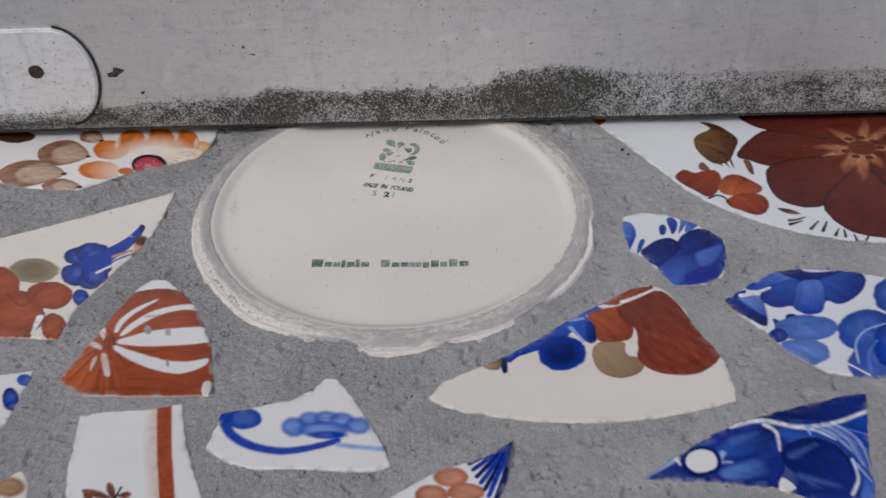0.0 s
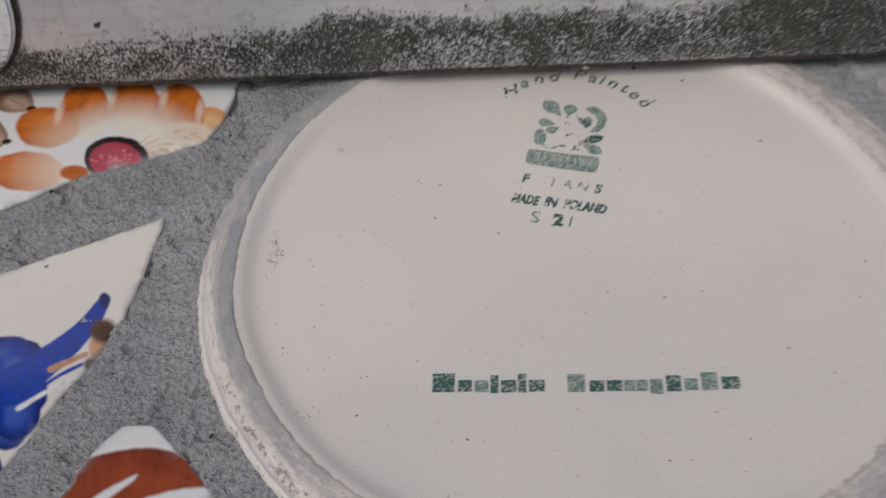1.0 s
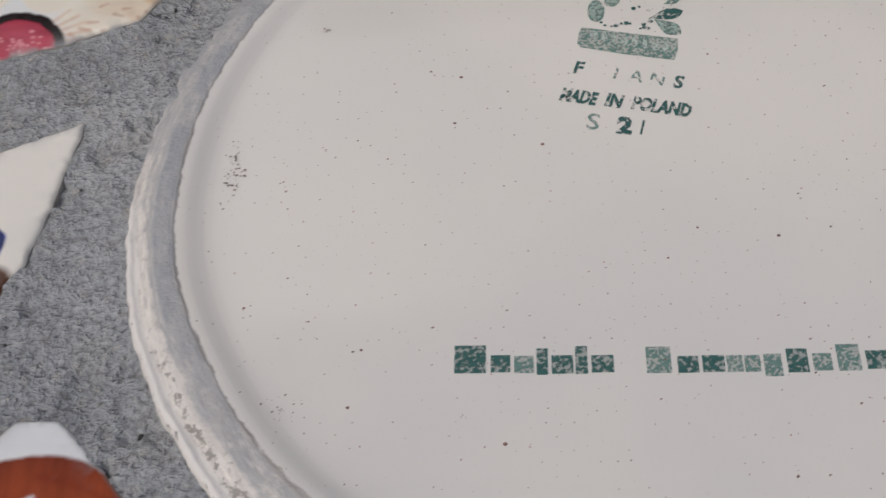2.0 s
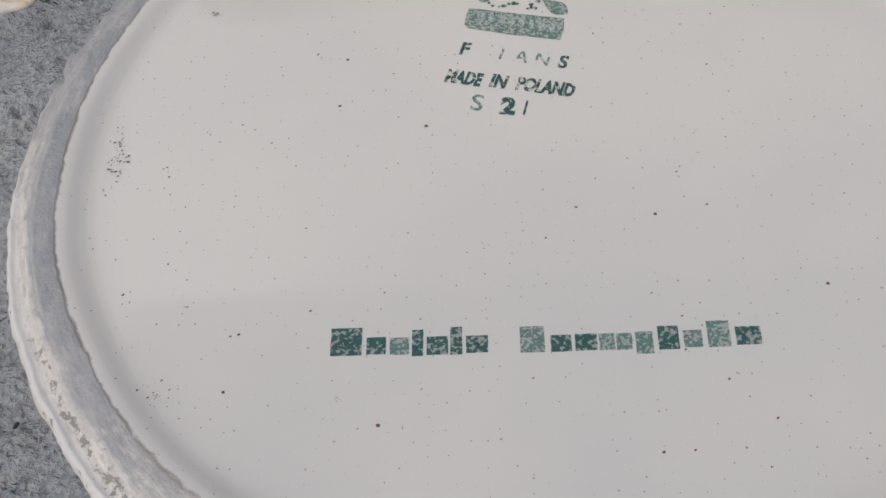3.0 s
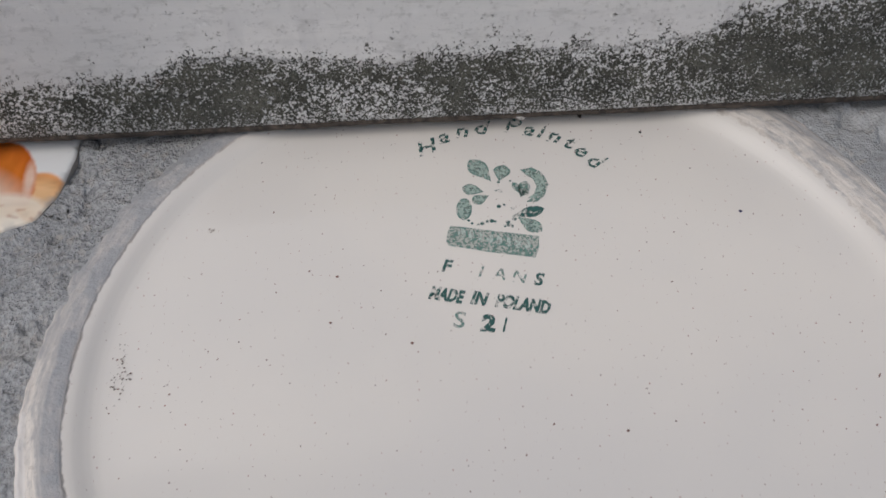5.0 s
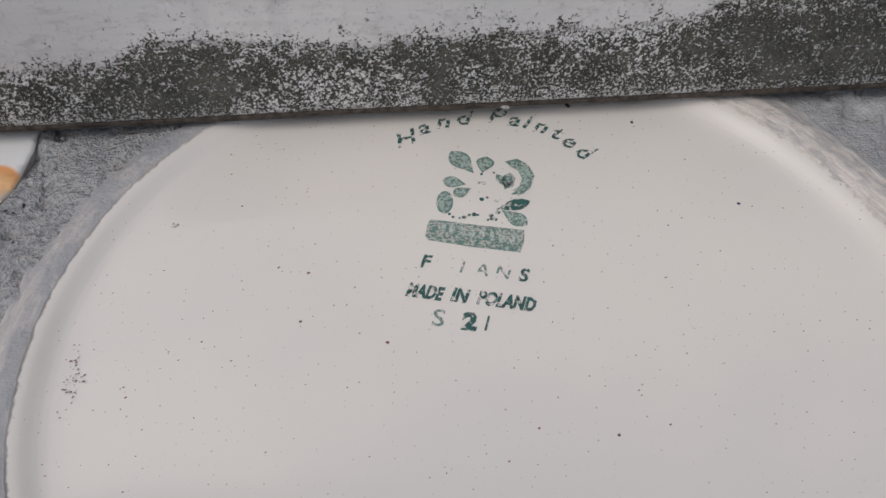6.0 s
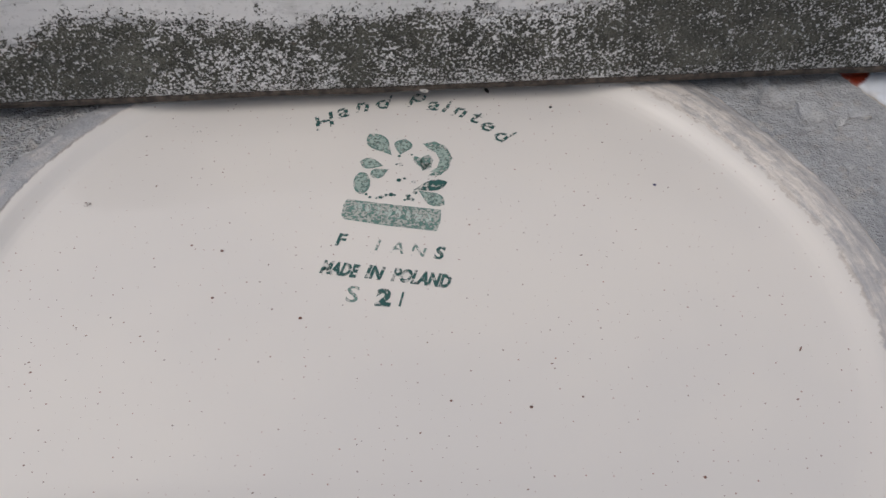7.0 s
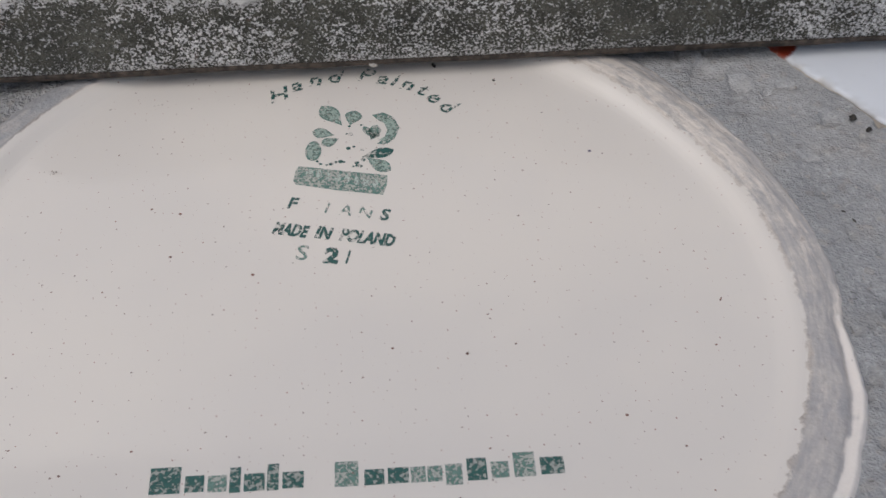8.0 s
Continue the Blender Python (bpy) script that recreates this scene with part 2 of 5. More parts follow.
INK_MIDDLE = make_ink("thin_leaf_ink", lin(140, 164, 155), lin(184, 196, 187), 0.55, 2600, 0.35)
INK_FAINT = make_ink("faint_green_stamp_ink", lin(96, 130, 122), lin(140, 160, 152), 0.4, 1300, 0.0)
SPECK = make_plain("iron_speck", lin(138, 94, 78), lin(98, 78, 70), 0.4, 2000)
SPECK_GREY = make_plain("grey_dirt_speck", lin(150, 138, 128), lin(116, 106, 98), 0.7, 2000)
SPECK_BLUE = make_plain("cobalt_speck", lin(44, 44, 84), lin(60, 58, 92), 0.4, 2000)


# ---- building helpers ----
def link_mesh(name, verts, faces, material, parent=None, label="", smooth=True):
    me = bpy.data.meshes.new(name)
    me.from_pydata([tuple(v) for v in verts], [], faces)
    me.materials.append(material)
    if smooth:
        me.polygons.foreach_set("use_smooth", [True] * len(me.polygons))
    me.update()
    ob = new(name, me)
    ob.parent = parent
    if label:
        tagged(ob, label)
    return ob


def part(name, bm, material, parent, label=""):
    me = bpy.data.meshes.new(name)
    bm.to_mesh(me)
    bm.free()
    me.materials.append(material)
    ob = new(name, me)
    ob.parent = parent
    return tagged(ob, label)


def give(ob, name, values):
    """A number for each vertex."""
    a = ob.data.attributes.new(name, "FLOAT", "POINT")
    a.data.foreach_set("value", np.asarray(values, dtype=np.float32))


def vnoise(x, y, scale, seed=0):
    """Smooth value noise from 0 to 1, for arrays."""
    x, y = np.asarray(x) / scale + 71.3 * seed, np.asarray(y) / scale + 37.7 * seed
    i, j = np.floor(x), np.floor(y)
    u, v = x - i, y - j
    u, v = u * u * (3 - 2 * u), v * v * (3 - 2 * v)

    def h(a, b):
        s = np.sin(a * 127.1 + b * 311.7 + seed * 17.0) * 43758.5453
        return s - np.floor(s)
    return (h(i, j) * (1 - u) + h(i + 1, j) * u) * (1 - v) + (h(i, j + 1) * (1 - u) + h(i + 1, j + 1) * u) * v


def fbm(x, y, scale, seed=0):
    return 0.55 * vnoise(x, y, scale, seed) + 0.3 * vnoise(x, y, scale / 2.1, seed + 1) + 0.15 * vnoise(x, y, scale / 4.3, seed + 2)


def soft(d, w=0.35):
    """1 inside (d < 0), 0 outside, with an edge w wide."""
    return np.clip(0.5 - d / w, 0, 1)


def seg_distance(x, y, pts):
    """Distance to a line of points, and how far along it (0 to 1)."""
    best, along = np.full(x.shape, 1e9), np.zeros(x.shape)
    n = len(pts) - 1
    for k in range(n):
        (ax, ay), (bx, by) = pts[k], pts[k + 1]
        dx, dy = bx - ax, by - ay
        s = np.clip(((x - ax) * dx + (y - ay) * dy) / (dx * dx + dy * dy + 1e-9), 0, 1)
        d = np.hypot(x - ax - s * dx, y - ay - s * dy)
        closer = d < best
        best, along = np.where(closer, d, best), np.where(closer, (k + s) / n, along)
    return best, along


class Canvas:
    """Brushwork on a shard's face: colours over millimetres x, y."""

    def __init__(self, x, y, ground):
        self.x, self.y = x, y
        self.c = np.tile(np.array(ground), (len(x), 1))
        self.c *= (0.97 + 0.06 * fbm(x, y, 9.0, 3))[:, None]

    def lay(self, mask, colour):
        self.c += (colour - self.c) * np.clip(mask, 0, 1)[:, None]

    def wobble(self, d, amount=0.35):
        return d + (fbm(self.x, self.y, 2.4, 11) - 0.5) * 2 * amount

    def ell(self, cx, cy, ax, ay, bx, by, colour, rim=None, streak=0.35, edge=0.4, line=None, strength=1.0, turn=None, power=2.0, fade=None):
        """A brush dab: an oval about (cx, cy) with half axes a and b; rim: the colour towards its edge; line: a dark outline."""
        det = ax * by - ay * bx
        u = ((self.x - cx) * by - (self.y - cy) * bx) / det
        v = (-(self.x - cx) * ay + (self.y - cy) * ax) / det
        q = (np.abs(u) ** power + np.abs(v) ** power) ** (1 / power)
        size = math.sqrt(abs(det))
        d = self.wobble((q - 1) * size, 0.06 * size + 0.08)
        colour = np.array(colour)
        way = turn if turn is not None else math.atan2(ay, ax)
        along, across = self.x * math.cos(way) + self.y * math.sin(way), -self.x * math.sin(way) + self.y * math.cos(way)
        s = 1 + 0.7 * streak * (fbm(along * 0.3, across, 2.0, 5) - 0.5) * 2
        col = colour[None, :] * s[:, None]
        if colour[2] > 1.6 * colour[0] and colour[2] > 0.2:
            w = np.clip((vnoise(self.x + 0.4 * along, self.y, 3.6, 17) - 0.35) * 0.6, 0, 0.16) * np.clip(1.15 - q, 0, 1)
            col = col + (np.array(SKY)[None, :] - col) * w[:, None]
        if rim is not None:
            k = np.clip((q - 0.45) / 0.5, 0, 1)[:, None] * 0.85
            col = col * (1 - k) + np.array(rim)[None, :] * s[:, None] * k
        if fade is not None:
            fx, fy, r0, r1, into = fade
            k = (1 - np.clip((np.hypot(self.x - fx, self.y - fy) - r0) / (r1 - r0), 0, 1))[:, None]
            col = col * (1 - k) + np.array(into)[None, :] * k
        if line is not None:
            self.lay(soft(np.abs(d) - line, 0.3), np.array(BLACK)[None, :])
            d = d + line * 0.5
        self.lay(soft(d, edge) * strength, col)

    def petal(self, x0, y0, x1, y1, w, colour, tip=None, edge=0.4, streak=0.4, strength=1.0, line=None, sharp=1.0):
        """A stroke from (x0, y0) that swells to w wide near its far end and rounds off; tip: the colour out there."""
        L = math.hypot(x1 - x0, y1 - y0)
        ux, uy = (x1 - x0) / L, (y1 - y0) / L
        a = ((self.x - x0) * ux + (self.y - y0) * uy) / L
        b = -(self.x - x0) * uy + (self.y - y0) * ux
        s = np.clip(a, 0.0, 1)
        half = 0.5 * w * np.clip(np.sin(np.pi * s ** 0.75) ** 0.65 * (0.35 + 0.65 * s ** sharp) * 1.12, 0, 1)
        d = np.abs(b) - half
        d = np.where((a < 0) | (a > 1), np.hypot(np.where(a < 0, a, a - 1) * L, b), d)
        d = self.wobble(d, 0.18)
        t = 1 + streak * (fbm(a * L * 0.2, b, 0.9, 7) - 0.5) * 2
        k = np.clip(a, 0, 1)[:, None]
        col = np.array(colour)[None, :] * (1 - k) + np.array(tip if tip is not None else colour)[None, :] * k
        if line is not None:
            self.lay(soft(np.abs(d) - line, 0.3), np.array(BLACK)[None, :])
        self.lay(soft(d, edge) * strength, col * t[:, None])

    def blob(self, pts, colour, to=None, axis=None, edge=0.4, streak=0.35, line=None, strength=1.0, pool=0.2, turn=0.5):
        """A wash of the brush inside a smooth closed line; it runs from one colour to another along axis and pools at its edge."""
        p = [Vector(q) for q in pts]
        n = len(p)
        loop = []
        for i in range(n):
            a, b, c, d = p[i - 1], p[i], p[(i + 1) % n], p[(i + 2) % n]
            loop += [tuple(0.5 * (2 * b + (c - a) * u + (2 * a - 5 * b + 4 * c - d) * u * u + (3 * b - a - 3 * c + d) * u ** 3)) for u in (0, 0.33, 0.67)]
        d, _ = seg_distance(self.x, self.y, loop + loop[:1])
        d = self.wobble(np.where(inside(self.x, self.y, loop), -d, d), 0.16)
        col = np.tile(np.array(colour), (len(self.x), 1))
        if axis is None:
            axis = (loop[0], (loop[0][0] + math.cos(turn), loop[0][1] + math.sin(turn)))
        (ax, ay), (bx, by) = axis
        L = math.hypot(bx - ax, by - ay)
        ux, uy = (bx - ax) / L, (by - ay) / L
        along, across = (self.x - ax) * ux + (self.y - ay) * uy, (self.y - ay) * ux - (self.x - ax) * uy
        if to is not None:
            k = np.clip(along / L + 0.5 * (fbm(along * 0.3, across, 2.4, 23) - 0.5), 0, 1)[:, None]
            col = col * (1 - k) + np.array(to) * k
        col = col * (1 + streak * (fbm(along * 0.22, across, 1.3, 5) - 0.5) * 2)[:, None] * (1 - pool * np.exp(-np.clip(-d, 0, 9) / 0.7))[:, None]
        if line is not None:
            self.lay(soft(np.abs(d) - line, 0.3), np.array(BLACK)[None, :])
        self.lay(soft(d, edge) * strength, col)

    def stroke(self, pts, w0, colour, w1=None, edge=0.35, streak=0.3, strength=1.0):
        if len(pts) > 2:
            p = [Vector(q) for q in (pts[0], *pts, pts[-1])]
            pts = [tuple(0.5 * (2 * p[i] + (p[i + 1] - p[i - 1]) * u + (2 * p[i - 1] - 5 * p[i] + 4 * p[i + 1] - p[i + 2]) * u * u + (3 * p[i] - p[i - 1] - 3 * p[i + 1] + p[i + 2]) * u ** 3)) for i in range(1, len(p) - 2) for u in (0, 0.25, 0.5, 0.75)] + [tuple(p[-1])]
        d, along = seg_distance(self.x, self.y, pts)
        w = w0 + ((w1 if w1 is not None else w0) - w0) * along
        t = 1 + streak * (fbm(self.x, self.y, 1.2, 9) - 0.5) * 2
        self.lay(soft(self.wobble(d - w / 2, 0.12), edge) * strength, np.array(colour)[None, :] * t[:, None])


WHITE, CREAM, COOL = lin(234, 233, 232), lin(233, 226, 217), lin(226, 230, 237)
BLUE, NAVY, SKY, MIDBLUE = lin(8, 60, 166), lin(8, 30, 98), lin(150, 178, 222), lin(38, 80, 172)
PALEBLUE, DEEP = lin(82, 118, 200), lin(22, 44, 130)
BROWN, RUST, MAROON, DARKBROWN = lin(136, 62, 38), lin(164, 76, 42), lin(104, 42, 32), lin(76, 46, 30)
ORANGE, PEACH, TAN, OLIVE, PINK, BLACK = lin(208, 116, 44), lin(232, 190, 148), lin(168, 142, 112), lin(128, 112, 92), lin(196, 74, 96), lin(34, 26, 28)

# The plate's foot ring is hand-finished and smeared: its glaze seam and its outer edge wander (degrees, millimetres).
SEAM = ((-180, 59.5), (-165, 60.3), (-150, 60.0), (-133, 60.7), (-110, 60.3), (-86, 59.9), (-63, 61.0), (-43, 61.3), (-22, 61.3), (0, 61.2), (15, 60.8), (33, 59.8), (51, 60.0), (90, 60.2), (132, 59.5), (160, 59.1))
OUTER = ((-180, 65.6), (-167, 66.4), (-158, 67.0), (-148, 67.2), (-140, 67.5), (-125, 68.6), (-112, 67.0), (-99, 66.0), (-92, 69.6), (-84, 70.0), (-76, 68.6), (-70, 68.8), (-55, 69.6), (-40, 68.8), (-29, 69.0), (-17, 68.8), (-7, 66.7), (1, 67.4), (12, 67.2), (28, 67.0), (46, 67.6), (90, 67.0), (132, 64.6), (150, 65.0), (171, 64.9))
RISE = ((-180, 0.7), (-162, 0.2), (-125, 0.15), (-108, 0.9), (-99, 1.4), (-90, 0.75), (-80, 0.7), (-73, 1.1), (-66, 0.7), (-54, 1.0), (-46, 1.1), (-38, 0.25), (-12, 0.25), (5, 0.7), (45, 0.5), (90, 0.6), (125, 1.5), (158, 1.5), (172, 1.1))
FILM_IN = ((-180, 0.95), (-160, 0.92), (-145, 0.75), (-130, 0.5), (-118, 0.35), (-105, 0.5), (-90, 0.6), (-70, 0.5), (-50, 0.55), (-35, 0.72), (-10, 0.8), (5, 0.6), (20, 0.45), (45, 0.42), (90, 0.6), (130, 0.9), (160, 0.95))
FILM_MID = ((-180, 0.6), (-165, 0.36), (-150, 0.18), (-130, 0.1), (-118, 0.15), (-105, 0.5), (-90, 0.75), (-70, 0.7), (-50, 0.8), (-35, 0.85), (-10, 0.8), (5, 0.58), (20, 0.5), (45, 0.4), (90, 0.6), (130, 1.0), (150, 1.0), (168, 0.85))
FILM_OUT = ((-180, 0.5), (-168, 0.15), (-150, 0.05), (-125, 0.1), (-112, 0.4), (-102, 0.9), (-93, 0.4), (-90, 0.1), (-80, 0.15), (-75, 0.7), (-71, 0.4), (-66, 0.1), (-57, 0.2), (-52, 0.9), (-44, 0.8), (-38, 0.15), (-15, 0.1), (-7, 0.3), (0, 0.7), (20, 0.6), (46, 0.6), (90, 0.7), (130, 1.0), (160, 1.0), (172, 0.7))
HEIGHT = ((-180, 1.0), (-60, 0.9), (-35, 0.62), (20, 0.55), (33, 0.72), (45, 0.98), (56, 0.98), (72, 0.8), (90, 0.9))
LIP = ((-180, 0.25), (-170, 0.9), (-125, 0.9), (-112, 0.4), (-102, 0.0), (-92, 0.45), (-80, 0.55), (-75, 0.0), (-69, 0.5), (-57, 0.6), (-52, 0.0), (-43, 0.1), (-37, 0.95), (-13, 0.95), (-6, 0.3), (2, 0.0), (160, 0.0), (172, 0.3))


def around(turn, table):
    """The table's value at these angles, in radians."""
    return np.interp(np.degrees(turn), [a for a, _ in table], [v for _, v in table], period=360)


# ---- the mortar bed: one sheet, fine round the pieces and coarse out to the edges ----
def mortar_bed():
    xs = np.concatenate([[-1.2, -0.8, -0.4, -0.25], np.arange(-0.17, 0.2001, 0.00046), [0.3, 0.5, 0.8, 1.2]])
    ys = np.concatenate([[-0.9, -0.6, -0.4, -0.22], np.arange(-0.15, 0.0601, 0.00046), [0.1, 0.2, 0.4, 0.7]])
    gx, gy = np.meshgrid(xs, ys)
    x, y = gx.ravel(), gy.ravel()
    z = -0.00035 + 0.0009 * (fbm(x, y, 0.012, 2) - 0.5) + 0.0007 * (fbm(x, y, 0.0045, 5) - 0.5) + 0.00035 * (fbm(x, y, 0.0018, 7) - 0.5)
    z = np.where(z > -0.0001, -0.0001 + 0.15 * (z + 0.0001), z)
    z = z - 0.0011 * np.clip((fbm(x, y, 0.0042, 77) - 0.66) * 9, 0, 1)
    coarse = 0.28 + np.clip((0.045 - x) / 0.05, 0, 1) * (0.35 + 0.3 * np.clip((y + 0.075) / 0.03, 0, 1))
    z = z + 0.00055 * coarse * (fbm(x, y, 0.00135, 51) - 0.5)
    # trowelled up against the plate's foot, hollow beneath it
    turn, r = np.arctan2(y, x + 0.0006), np.hypot(x + 0.0006, y)
    foot = around(turn, OUTER) / 1000 - 0.0008 + 0.0016 * (fbm(x, y, 0.005, 63) - 0.5)
    rise = around(turn, RISE) / 1000 * (0.75 + 0.5 * fbm(x, y, 0.011, 21))
    z = z + rise * np.exp(-(np.clip(r - foot, 0, 1) / 0.0045) ** 2)
    z = np.where(r < foot - 0.0016, -0.004, z)
    nx, ny = len(xs), len(ys)
    faces = [(j * nx + i, j * nx + i + 1, (j + 1) * nx + i + 1, (j + 1) * nx + i) for j in range(ny - 1) for i in range(nx - 1)]
    # sides and underside of the bed
    edge = [i for i in range(nx)] + [j * nx + nx - 1 for j in range(1, ny)] + [(ny - 1) * nx + i for i in range(nx - 2, -1, -1)] + [j * nx for j in range(ny - 2, 0, -1)]
    k = len(x)
    x, y, z = np.r_[x, x[edge]], np.r_[y, y[edge]], np.r_[z, np.full(len(edge), -0.05)]
    n = len(edge)
    faces += [(edge[i], k + i, k + (i + 1) % n, edge[(i + 1) % n]) for i in range(n)] + [tuple(range(k + n - 1, k - 1, -1))]
    ob = link_mesh("ground", np.c_[x, y, z], faces, MORTAR)
    give(ob, "coarse", np.r_[coarse, np.full(n, 0.5)])
    tagged(ob, "rough grey cement mortar bed holding the broken ceramic", "mortar", kind="structure")
    return ob


mortar_bed()



# ---- the upturned plate set in the mortar ----
def plate():
    curve = [(0, 0.0), (50, 0.0), (51.5, 0.005), (53, 0.025), (54.3, 0.08), (55.3, 0.18), (56.2, 0.38), (57.0, 0.74), (57.7, 1.14), (58.3, 1.46), (58.9, 1.66), (59.6, 1.8), (60.5, 1.9), (61.5, 1.94), (62.6, 1.92), (63.5, 1.82), (64.3, 1.6), (64.9, 1.35), (65.4, 1.15), (65.8, 1.0), (66.3, 0.92), (66.8, 0.8), (67.2, 0.5), (67.5, 0.0), (67.7, -0.8), (67.8, -2.5)]
    radii = list(np.linspace(0, 50, 18)) + list(np.arange(50.8, 55, 0.6)) + list(np.arange(55.2, 67.0, 0.22)) + [67.1, 67.25, 67.4, 67.5, 67.6, 67.7, 67.8]
    profile = [(r, float(np.interp(r, [c[0] for c in curve], [c[1] for c in curve]))) for r in radii]
    n = 1200
    th = np.pi / 2 + np.linspace(0, 2 * np.pi, n, endpoint=False)
    turn = np.mod(th + np.pi, 2 * np.pi) - np.pi
    along = th * 62
    seam, outer, lips, height = around(turn, SEAM), around(turn, OUTER), around(turn, LIP), around(turn, HEIGHT)
    films = [around(turn, t) for t in (FILM_IN, FILM_MID, FILM_OUT)]
    low_left = np.exp(-((np.degrees(turn) + 138) / 26) ** 2)
    verts, grout, dirt, lip, arc, rad = [(0.0, 0.0, 0.0)], [0.0], [0.0], [0.0], [0.0], [0.0]
    for r, z in profile[1:]:
        inner, ring = np.clip((r - 52) / 7.6, 0, 1), np.clip((r - 59.6) / 7.9, 0, 1)
        q = r + (seam - 59.6) * inner * (1 - ring) + (outer - 67.5) * ring
        q = q + ring * (0.5 * (fbm(along, 0 * th, 5.0, 41) - 0.5) + 0.5 * (fbm(along, 0 * th, 1.6, 43) - 0.5))
        rub = np.clip((r - 60) / 2, 0, 1)
        # brush marks and crust on the ring, a groove and a raised lip outside it
        lift = rub * (0.14 * (fbm(along, 0 * th + r, 2.2, 31) - 0.5) + 0.1 * (fbm(along, 0 * th + r * 2, 0.9, 33) - 0.5))
        lift = lift + 0.3 * lips * math.exp(-((r - 66.7) / 0.45) ** 2) - 0.25 * lips * math.exp(-((r - 65.4) / 0.6) ** 2)
        lift = lift - low_left * 0.35 * np.clip((fbm(along, 0 * th + r * 1.5, 1.5, 35) - 0.55) * 4, 0, 1) * math.exp(-((r - 64.8) / 1.2) ** 2)
        x, y = q * np.cos(th) - 0.6 * min(1.0, r / 50), q * np.sin(th)
        verts += [(a / 1000, b / 1000, c / 1000) for a, b, c in zip(x, y, (z * height if z > 0 else z) + lift)]
        film = films[0] + (films[1] - films[0]) * np.clip((r - 62.6) / 1.4, 0, 1)
        film = film + (films[2] - film) * np.clip((r - 64.8) / 0.9, 0, 1)
        film = film + 0.35 * (fbm(along, 0 * th + r * 1.6, 3.2, 9) - 0.5)
        grout += list(np.where(r > 57.0, film, 0.0))
        dirt += list(0.42 * low_left * math.exp(-((r - 64.8) / 1.0) ** 2) + 0.12 * (r > 60) + 0.2 * math.exp(-((r - 67.3) / 0.5) ** 2))
        lip += list(lips * np.exp(-((r - 66.5) / (1.0 + 0.7 * np.clip(np.cos(turn), 0, 1))) ** 2))
        arc += list(np.mod(th - np.pi / 2, 2 * np.pi) * 62)
        rad += [r] * n
    faces = [(0, 1 + i, 1 + (i + 1) % n) for i in range(n)]
    for k in range(len(profile) - 2):
        a, b = 1 + k * n, 1 + (k + 1) * n
        faces += [(a + i, b + i, b + (i + 1) % n, a + (i + 1) % n) for i in range(n)]
    base = new("ceramic_plate")
    tagged(base, "upturned cream faience plate set face-down in grey mortar", "plate", kind="thing")
    disc = link_mesh("underside", verts, faces, GLAZE, base, "cream glazed underside with brown specks and a mortar-smeared foot ring")
    for name, values in (("grout", grout), ("dirt", dirt), ("lip", lip), ("arc", arc), ("rad", rad)):
        give(disc, name, values)
    return base


PLATE = plate()
INK_Z = 0.00007


def flat(name, outline, material, parent=PLATE, z=INK_Z, label=""):
    """A thin inked or painted shape with this outline, in millimetres."""
    bm = bmesh.new()
    vs = [bm.verts.new((x / 1000, y / 1000, z)) for x, y in outline]
    bm.faces.new(vs)
    bmesh.ops.triangulate(bm, faces=bm.faces[:])
    for f in bm.faces:
        if f.normal.z < 0:
            f.normal_flip()
    return part(name, bm, material, parent, label)


def oval(cx, cy, ax, ay, bx, by, n=24, r=0.0):
    return [(cx + ax * math.cos(a) + bx * math.sin(a), cy + ay * math.cos(a) + by * math.sin(a)) for a in (2 * math.pi * k / n for k in range(n))]


def leaf(x0, y0, x1, y1, w, n=12):
    """Outline of a drop-shaped leaf from its point (x0, y0) to its round end."""
    L = math.hypot(x1 - x0, y1 - y0)
    ux, uy = (x1 - x0) / L, (y1 - y0) / L
    side = []
    for k in range(n + 1):
        s = k / n
        side.append((s * L, 0.5 * w * math.sin(math.pi * s ** 1.5) ** 0.8 if 0 < k < n else 0.0))
    pts = [(a, b) for a, b in side] + [(a, -b) for a, b in side[-2:0:-1]]
    return [(x0 + a * ux - b * uy, y0 + a * uy + b * ux) for a, b in pts]


def letter_mesh(body, size, bold):
    cu = bpy.data.curves.new("lettering", "FONT")
    cu.body, cu.size, cu.align_x = body, size, "CENTER"
    cu.resolution_u, cu.offset = 3, size * bold
    ob = new("lettering", cu)
    bpy.context.view_layer.update()
    me = bpy.data.meshes.new_from_object(ob.evaluated_get(bpy.context.evaluated_depsgraph_get()))
    bpy.data.objects.remove(ob)
    bpy.data.curves.remove(cu)
    return me


def lettering(body, x, y, size, turn, material, label, stretch=1.0, slant=0.0, wide=None, bold=0.028):
    """Stamped letters on the plate, centred on x at baseline y, wide millimetres across."""
    me = letter_mesh(body, size / 1000, bold)
    if wide:
        span = [v.co.x for v in me.vertices]
        stretch = wide / 1000 / (max(span) - min(span))
    for v in me.vertices:
        v.co.x = v.co.x * stretch + v.co.y * slant
    me.materials.append(material)
    ob = new("stamp_lettering", me)
    ob.parent = PLATE
    ob.matrix_basis = pose(x / 1000, y / 1000, INK_Z, 0, 0, turn)
    return tagged(ob, label)


def inked_leaf(outline):
    """A stamped leaf: a rim of ink round a paler, mottled middle."""
    rim = flat("emblem_leaf", outline, INK_RIM)
    cx, cy = sum(p[0] for p in outline) / len(outline), sum(p[1] for p in outline) / len(outline)
    flat("leaf_middle", [(cx + 0.8 * (x - cx), cy + 0.8 * (y - cy)) for x, y in outline], INK_MIDDLE, parent=rim, z=INK_Z + 0.00003)


